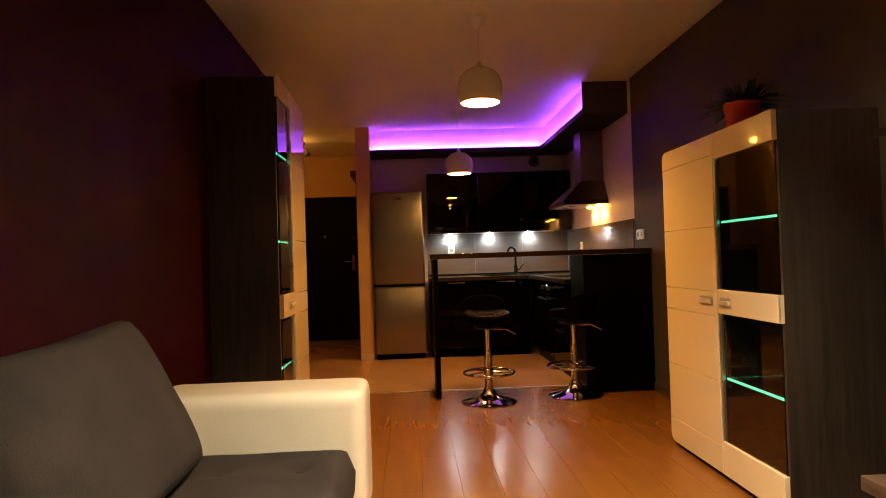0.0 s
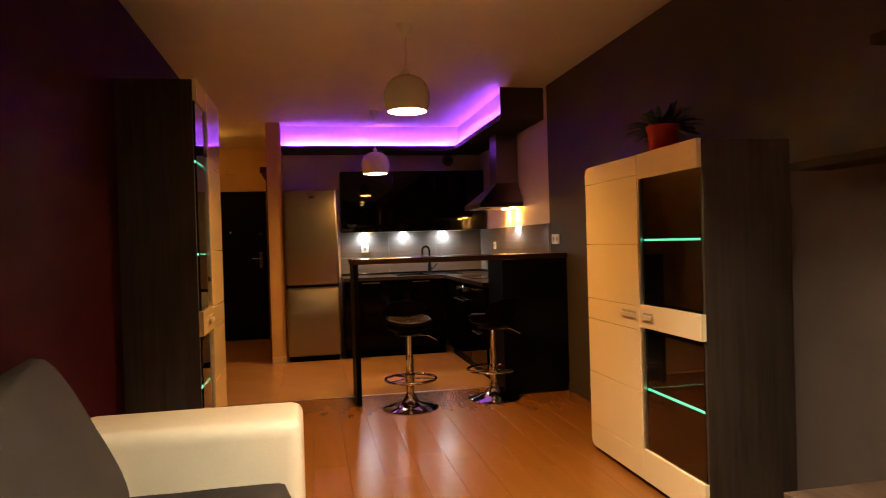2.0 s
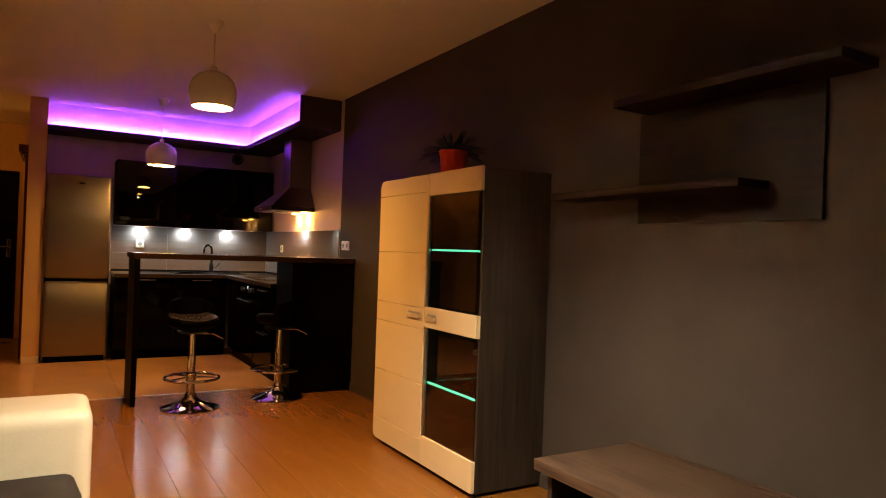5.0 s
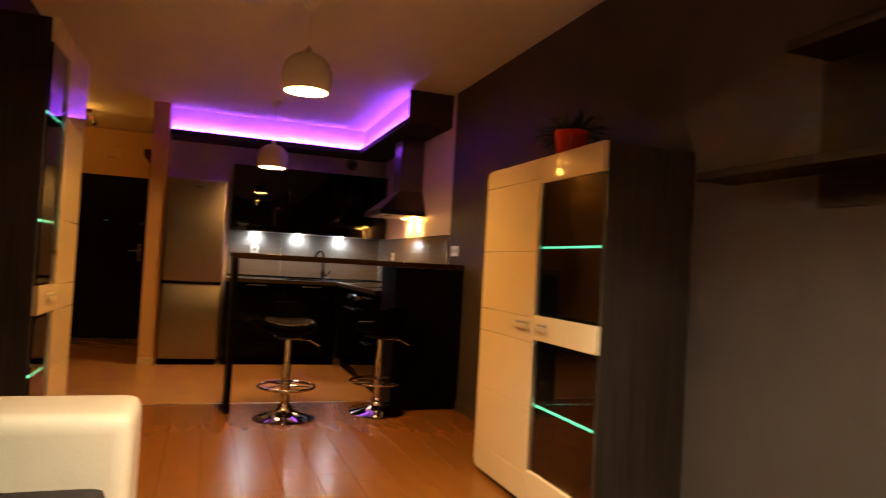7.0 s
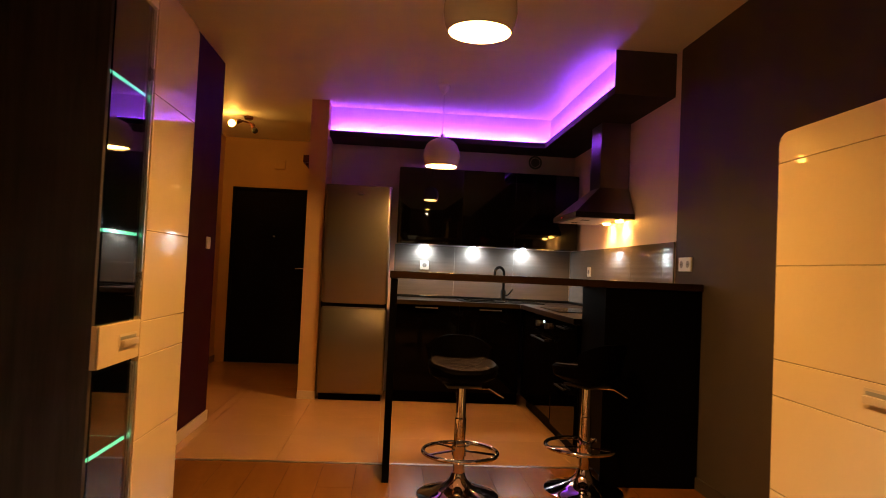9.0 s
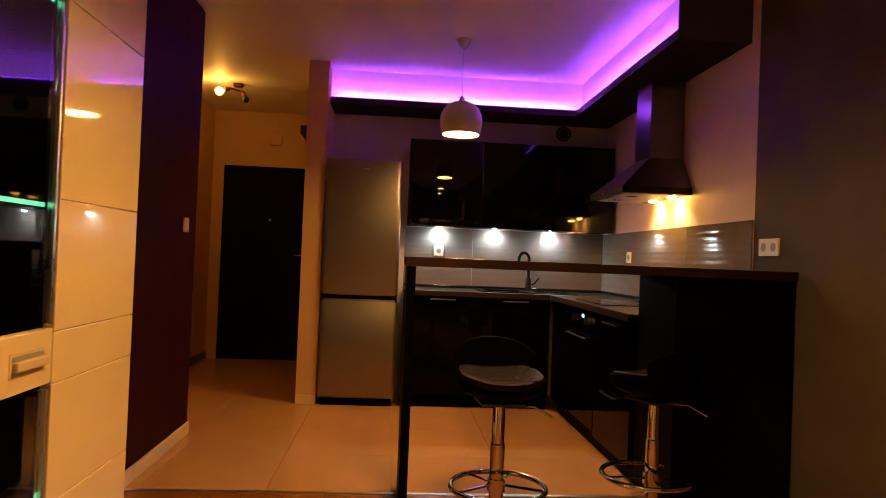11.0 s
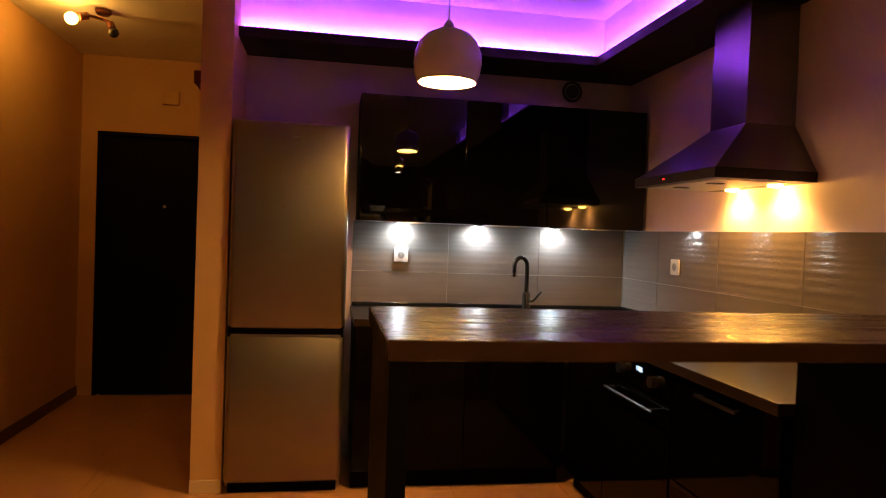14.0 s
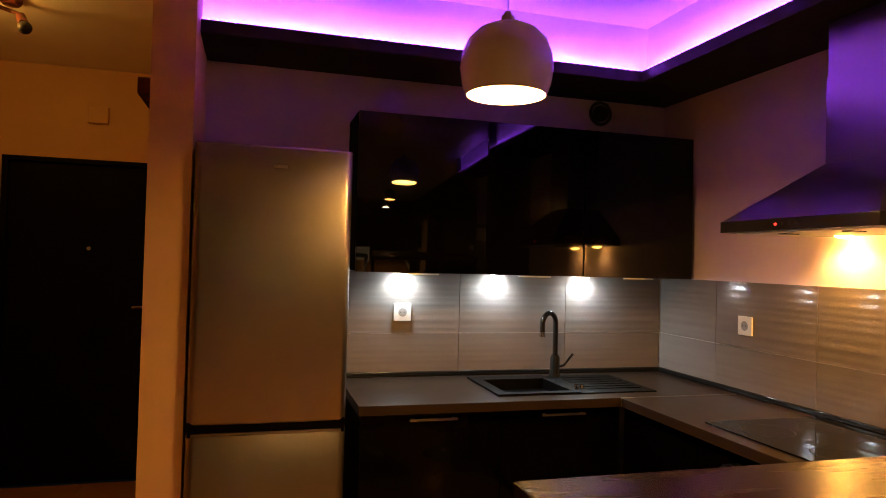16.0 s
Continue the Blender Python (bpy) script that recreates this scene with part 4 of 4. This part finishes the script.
tallboy("display_cabinet", "white gloss and grey wood display cabinet with green-lit shelves", -0.452, 0.0, -5.445, -4.905, -4.268, 1.685,
        [0.161, 0.474, 0.789, 0.911, 1.229, 1.582], (0.493, 1.253), ((0.186, 0.786), (0.936, 1.558)), (0.806, 0.923))
tallboy("tall_display_cabinet", "tall white gloss and dark wood display cabinet with green-lit shelves", -2.665, XL, -4.32, -3.985, -3.49, 2.175,
        [0.165, 0.50, 0.80, 0.93, 1.258, 1.757], (0.523, 1.245, 1.75), ((0.185, 0.79), (0.95, 2.06)), (0.805, 0.94))

# pot plant
pp = thing("potted_plant", -0.27, -4.85, 1.685, "orange glazed pot with a dark spiky plant on the cabinet", "potted plant")
part("pot", lathe(bmesh.new(), ((0.0, 1.682), (0.062, 1.682), (0.068, 1.689), (0.080, 1.805), (0.086, 1.820), (0.086, 1.842), (0.078, 1.842), (0.074, 1.822), (0.0, 1.822)), -0.27, -4.85, 32), M_POT, pp, "glossy orange-red pot")
part("soil", disc(bmesh.new(), -0.27, -4.85, 1.826, 0.073, 24), M_SOIL, pp)
rng = random.Random(5)
for i in range(150):
    lf = bmesh.new()
    a, lean, ln = rng.uniform(0, 6.283), rng.uniform(0.15, 1.6), rng.uniform(0.09, 0.17)
    base = Vector((-0.24 + 0.04 * math.cos(a), -4.80 + 0.04 * math.sin(a), 1.815))
    d0 = Vector((math.cos(a), math.sin(a), 0))
    sd = Vector((-math.sin(a), math.cos(a), 0))
    prev = None
    for k in range(6):
        w = k / 5
        c0 = base + d0 * (ln * math.sin(lean) * w * (0.6 + 0.5 * w)) + Vector((0, 0, ln * (w * 1.1 * math.cos(lean * 0.7) - 0.45 * w * w * lean)))
        hw = 0.011 * (1 - w) ** 0.6 * (0.6 + w) + 0.0006
        cur = [lf.verts.new(c0 + sd * hw + Vector((0, 0, 0.002))), lf.verts.new(c0 - Vector((0, 0, 0.001))), lf.verts.new(c0 - sd * hw + Vector((0, 0, 0.002)))]
        if prev:
            for q in range(2):
                lf.faces.new((prev[q], prev[q + 1], cur[q + 1], cur[q]))
        prev = cur
    part("leaf", lf, M_LEAF, pp)

# low media bench
tv = thing("tv_bench", -0.36, -7.0, 0, "low grey-brown wood media bench against the taupe wall", "tv bench")
TY0, TY1 = -7.95, -6.12
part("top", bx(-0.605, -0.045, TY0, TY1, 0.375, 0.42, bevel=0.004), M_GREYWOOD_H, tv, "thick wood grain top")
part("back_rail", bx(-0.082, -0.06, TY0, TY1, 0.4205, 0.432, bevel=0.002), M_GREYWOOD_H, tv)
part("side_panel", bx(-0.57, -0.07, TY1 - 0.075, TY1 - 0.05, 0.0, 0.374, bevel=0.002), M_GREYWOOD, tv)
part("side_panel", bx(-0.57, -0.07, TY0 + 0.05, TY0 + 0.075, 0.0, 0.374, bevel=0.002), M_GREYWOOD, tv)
part("back_panel", bx(-0.085, -0.07, TY0 + 0.076, TY1 - 0.076, 0.05, 0.374), M_DARKIN, tv)
part("shelf", bx(-0.60, -0.086, TY0 + 0.076, TY1 - 0.076, 0.225, 0.245), M_DARKIN, tv)
for i in range(3):
    w = (TY1 - TY0 - 0.152) / 3
    y = TY0 + 0.076 + i * w
    part("drawer_front", bx(-0.595, -0.57, y + 0.002, y + w - 0.002, 0.05, 0.222, bevel=0.004), M_GLOSSWHITE, tv, "white gloss drawer front")

# wall shelf
ws = thing("wall_shelf", -0.1, -6.5, 1.45, "dark grained wall shelf with two boards on a back panel", "wall shelf")
part("back_panel", bx(-0.022, -0.002, -6.92, -6.08, 1.397, 1.888, bevel=0.002), M_SHELFWOOD, ws)
part("board", bx(-0.225, -0.002, -7.08, -6.11, 1.889, 1.924, bevel=0.004), M_SHELFWOOD, ws, "long upper board")
part("board", bx(-0.205, -0.0225, -6.72, -5.69, 1.512, 1.545, bevel=0.004), M_SHELFWOOD, ws, "lower board reaching past the panel")

# sofa
def pillow(bm, w, h, d, m, n=18, power=2.6):
    """A stuffed cushion, w by h, d thick, at pose m."""
    f, r = {}, {}
    for i in range(n + 1):
        for j in range(n + 1):
            u, v = i / n * 2 - 1, j / n * 2 - 1
            pu, pv = 1 - abs(u) ** power, 1 - abs(v) ** power
            th = d / 2 * (max(0, pu) * max(0, pv)) ** 0.38
            pinch = 1 - 0.04 * (1 - abs(u * v))
            dimple = 0.006 * math.sin(7 * u + 2 * v) * math.sin(5 * v + 1)
            x, y = u * w / 2 * pinch, v * h / 2 * pinch
            f[i, j] = bm.verts.new(m @ Vector((x, y, th + dimple * (th > 0.02))))
            r[i, j] = f[i, j] if i in (0, n) or j in (0, n) else bm.verts.new(m @ Vector((x, y, -th)))
    for i in range(n):
        for j in range(n):
            bm.faces.new((f[i, j], f[i + 1, j], f[i + 1, j + 1], f[i, j + 1]))
            q = (r[i, j], r[i, j + 1], r[i + 1, j + 1], r[i + 1, j])
            bm.faces.new(q)
    bmesh.ops.recalc_face_normals(bm, faces=bm.faces[:])
    return bm


SO0, SO1 = -7.75, -4.98
so = thing("sofa", -2.6, -6.1, 0, "cream leather sofa with grey-brown velour seat", "sofa")
arm = bx(XL + 0.02, -2.148, SO1 - 0.38, SO1, 0.03, 0.585, bevel=0.06, seg=6)
part("armrest", arm, M_LEATHER, so, "cream faux leather armrest")
part("armrest", bx(XL + 0.02, -2.148, SO0, SO0 + 0.38, 0.03, 0.585, bevel=0.06, seg=6), M_LEATHER, so, "cream faux leather armrest")
part("base", bx(XL + 0.03, -2.20, SO0 + 0.381, SO1 - 0.381, 0.05, 0.215, bevel=0.015), M_LEATHER, so)
part("back", bx(XL + 0.02, XL + 0.18, SO0 + 0.381, SO1 - 0.381, 0.216, 0.60, bevel=0.04, seg=4), M_LEATHER, so)
half = (SO1 - SO0 - 0.762) / 2
for k in range(2):
    y0 = SO0 + 0.381 + k * half
    c = bmesh.new()
    n = 24
    g, lo = {}, {}
    for i in range(n + 1):
        for j in range(n + 1):
            u, v = i / n, j / n
            e = min(u, 1 - u, v, 1 - v)
            z = 0.378 - 0.085 * max(0, 1 - e / 0.08) ** 2.2
            for bu in (0.3, 0.72):
                for bv in (0.28, 0.72):
                    d = math.hypot((u - bu) * 0.65, (v - bv) * half)
                    z -= 0.030 * math.exp(-(d / 0.045) ** 2)
            z += 0.004 * noise.noise(Vector((u * 5, v * 7, k)))
            cr = 0.05 * max(0, abs(2 * u - 1) - 0.84) / 0.16 * max(0, abs(2 * v - 1) - 0.84) / 0.16
            ru, rv = u - (0.05 if u > 0.5 else -0.05) * cr / 0.05, v - (0.04 if v > 0.5 else -0.04) * cr / 0.05
            g[i, j] = c.verts.new((XL + 0.221 + ru * 0.665, y0 + 0.003 + rv * (half - 0.006), z))
            lo[i, j] = c.verts.new((XL + 0.221 + ru * 0.66, y0 + 0.003 + rv * (half - 0.006), 0.217)) if i in (0, n) or j in (0, n) else None
    for i in range(n):
        for j in range(n):
            c.faces.new((g[i, j], g[i + 1, j], g[i + 1, j + 1], g[i, j + 1]))
    ed = [(i, 0) for i in range(n)] + [(n, j) for j in range(n)] + [(i, n) for i in range(n, 0, -1)] + [(0, j) for j in range(n, 0, -1)]
    for a, b in zip(ed, ed[1:] + ed[:1]):
        c.faces.new((g[a], lo[a], lo[b], g[b]))
    bmesh.ops.recalc_face_normals(c, faces=c.faces[:])
    sc = part("seat_cushion", c, M_FABRIC, so, "grey-brown tufted velour seat cushion")
    for bu in (0.3, 0.72):
        for bv in (0.28, 0.72):
            cx, cy = XL + 0.221 + bu * 0.665, y0 + bv * half
            part("button", lathe(bmesh.new(), ((0.0, 0.362), (0.008, 0.361), (0.013, 0.356), (0.013, 0.345), (0.0, 0.345)), cx, cy, 14), M_FABRIC, sc)
cu2 = thing("back_cushion", -2.84, -6.1, 0.38, "large grey-brown velour cushion leaning on the sofa back", "cushion")
ax = Vector((0, -1, 0))                                            # along the sofa
ay = Vector((-math.cos(radians(64)), 0, math.sin(radians(64))))    # up and back
az = ax.cross(ay)
m = Matrix.Translation((-2.87, -6.12, 0.642)) @ Matrix((ax, ay, az)).transposed().to_4x4() @ pose(0, 0, 0, 0, 0, -2)
part("cover", pillow(bmesh.new(), 1.10, 0.60, 0.24, m, n=26, power=3.2), M_FABRIC, cu2)


# ---------- pieces of floors and walls ----------
def ridge_tile(w, h, seed):
    """A glazed tile in x and z, facing -y, with uneven horizontal ridges."""
    bm = bmesh.new()
    r = random.Random(seed)
    n = 44
    zs = [h * i / n for i in range(n + 1)]
    ph = [r.uniform(0, 6.28) for _ in range(3)]
    amp = 0.00030 if h > 0.25 else 0.00012
    d = [0.0085 + amp * (math.sin(zz * 190 + ph[0] + 1.5 * math.sin(zz * 31 + ph[1])) + 0.6 * math.sin(zz * 83 + ph[2])) for zz in zs]
    L = [(bm.verts.new((0, -a, b)), bm.verts.new((w, -a, b))) for a, b in zip(d, zs)]
    for a, b in zip(L, L[1:]):
        bm.faces.new((a[0], a[1], b[1], b[0]))
    k = [(bm.verts.new((0, 0, 0)), bm.verts.new((w, 0, 0))), (bm.verts.new((0, 0, h)), bm.verts.new((w, 0, h)))]
    bm.faces.new((k[0][0], k[0][1], L[0][1], L[0][0]))
    bm.faces.new((L[-1][0], L[-1][1], k[1][1], k[1][0]))
    bm.faces.new((k[0][0], *[a[0] for a in L], k[1][0]))
    bm.faces.new((k[1][1], *[a[1] for a in L[::-1]], k[0][1]))
    return bm


WTZ = ((WT + 0.003, 1.111), (1.1135, 1.4105))
tw = setting("wall_tiling", bx(-1.745, 0, -0.0025, -0.0005, WT, 1.41), M_GROUT, "grey-beige striped wall tiling behind the worktop", "wall tiles")
xs = (-1.742, -1.157, -0.577, -0.0125)
for r, (z0, z1) in enumerate(WTZ):
    for x0, x1 in zip(xs, xs[1:]):
        ob = new("tile", as_mesh("tile", ridge_tile(x1 - x0 - 0.0025, z1 - z0, 3 + r), M_WTILE, True))
        ob.parent = tw
        ob.location = (x0, -0.0025, z0)
tw = setting("wall_tiling_side", bx(-0.0025, -0.0005, -2.42, -0.003, WT, 1.41), M_GROUT, "grey-beige striped wall tiling along the side wall", "wall tiles")
ys = (-0.013, -0.47, -1.065, -1.66, -2.255, -2.42)
for r, (z0, z1) in enumerate(WTZ):
    for y0, y1 in zip(ys, ys[1:]):
        ob = new("tile", as_mesh("tile", ridge_tile(y0 - y1 - 0.0025, z1 - z0, 3 + r), M_WTILE, True))
        ob.parent = tw
        ob.matrix_local = pose(-0.0025, y0, z0, 0, 0, -90)

MESHES = {}


def floor_piece(name, parent, material, x0, x1, y0, y1):
    key = (name, round(x1 - x0, 3), round(y1 - y0, 3))
    if key not in MESHES:
        MESHES[key] = as_mesh(name, box(bmesh.new(), 0, x1 - x0, 0, y1 - y0, -0.0075, 0, 0.0006, 1), material, False)
    ob = new(name, MESHES[key])
    ob.parent = parent
    ob.location = (x0, y0, 0)


PW, PL = 0.192, 1.285
nrow = int(math.ceil(-XL / PW))
for i in range(nrow):
    x1 = -i * PW
    x0 = max(XL, x1 - PW)
    y = TILE_Y - 0.013
    first = (PL * (0.28 + 0.37 * (i * 5 % 7) / 7))
    step = first
    while y > YB + 0.01:
        y0 = max(YB, y - step)
        floor_piece("plank", floor_w, M_PLANK, x0 + 0.0006, x1 - 0.0006, y0 + 0.0006, y - 0.0006)
        y, step = y0, PL
TS = 0.60
def tile_area(x0, x1, y0, y1):
    x = x1
    while x > x0 + 0.02:
        xa = max(x0, x - TS)
        y = y0
        while y < y1 - 0.02:
            ya = min(y1, y + TS)
            floor_piece("tile", floor_t, M_FTILE, xa + 0.0007, x - 0.0007, y + 0.0007, ya - 0.0007)
            y = ya
        x = xa
tile_area(XL, 0, TILE_Y + 0.013, -0.05)
tile_area(HX, XL, -1.45, -0.05)
tile_area(HX, PX0, -0.05, HY)
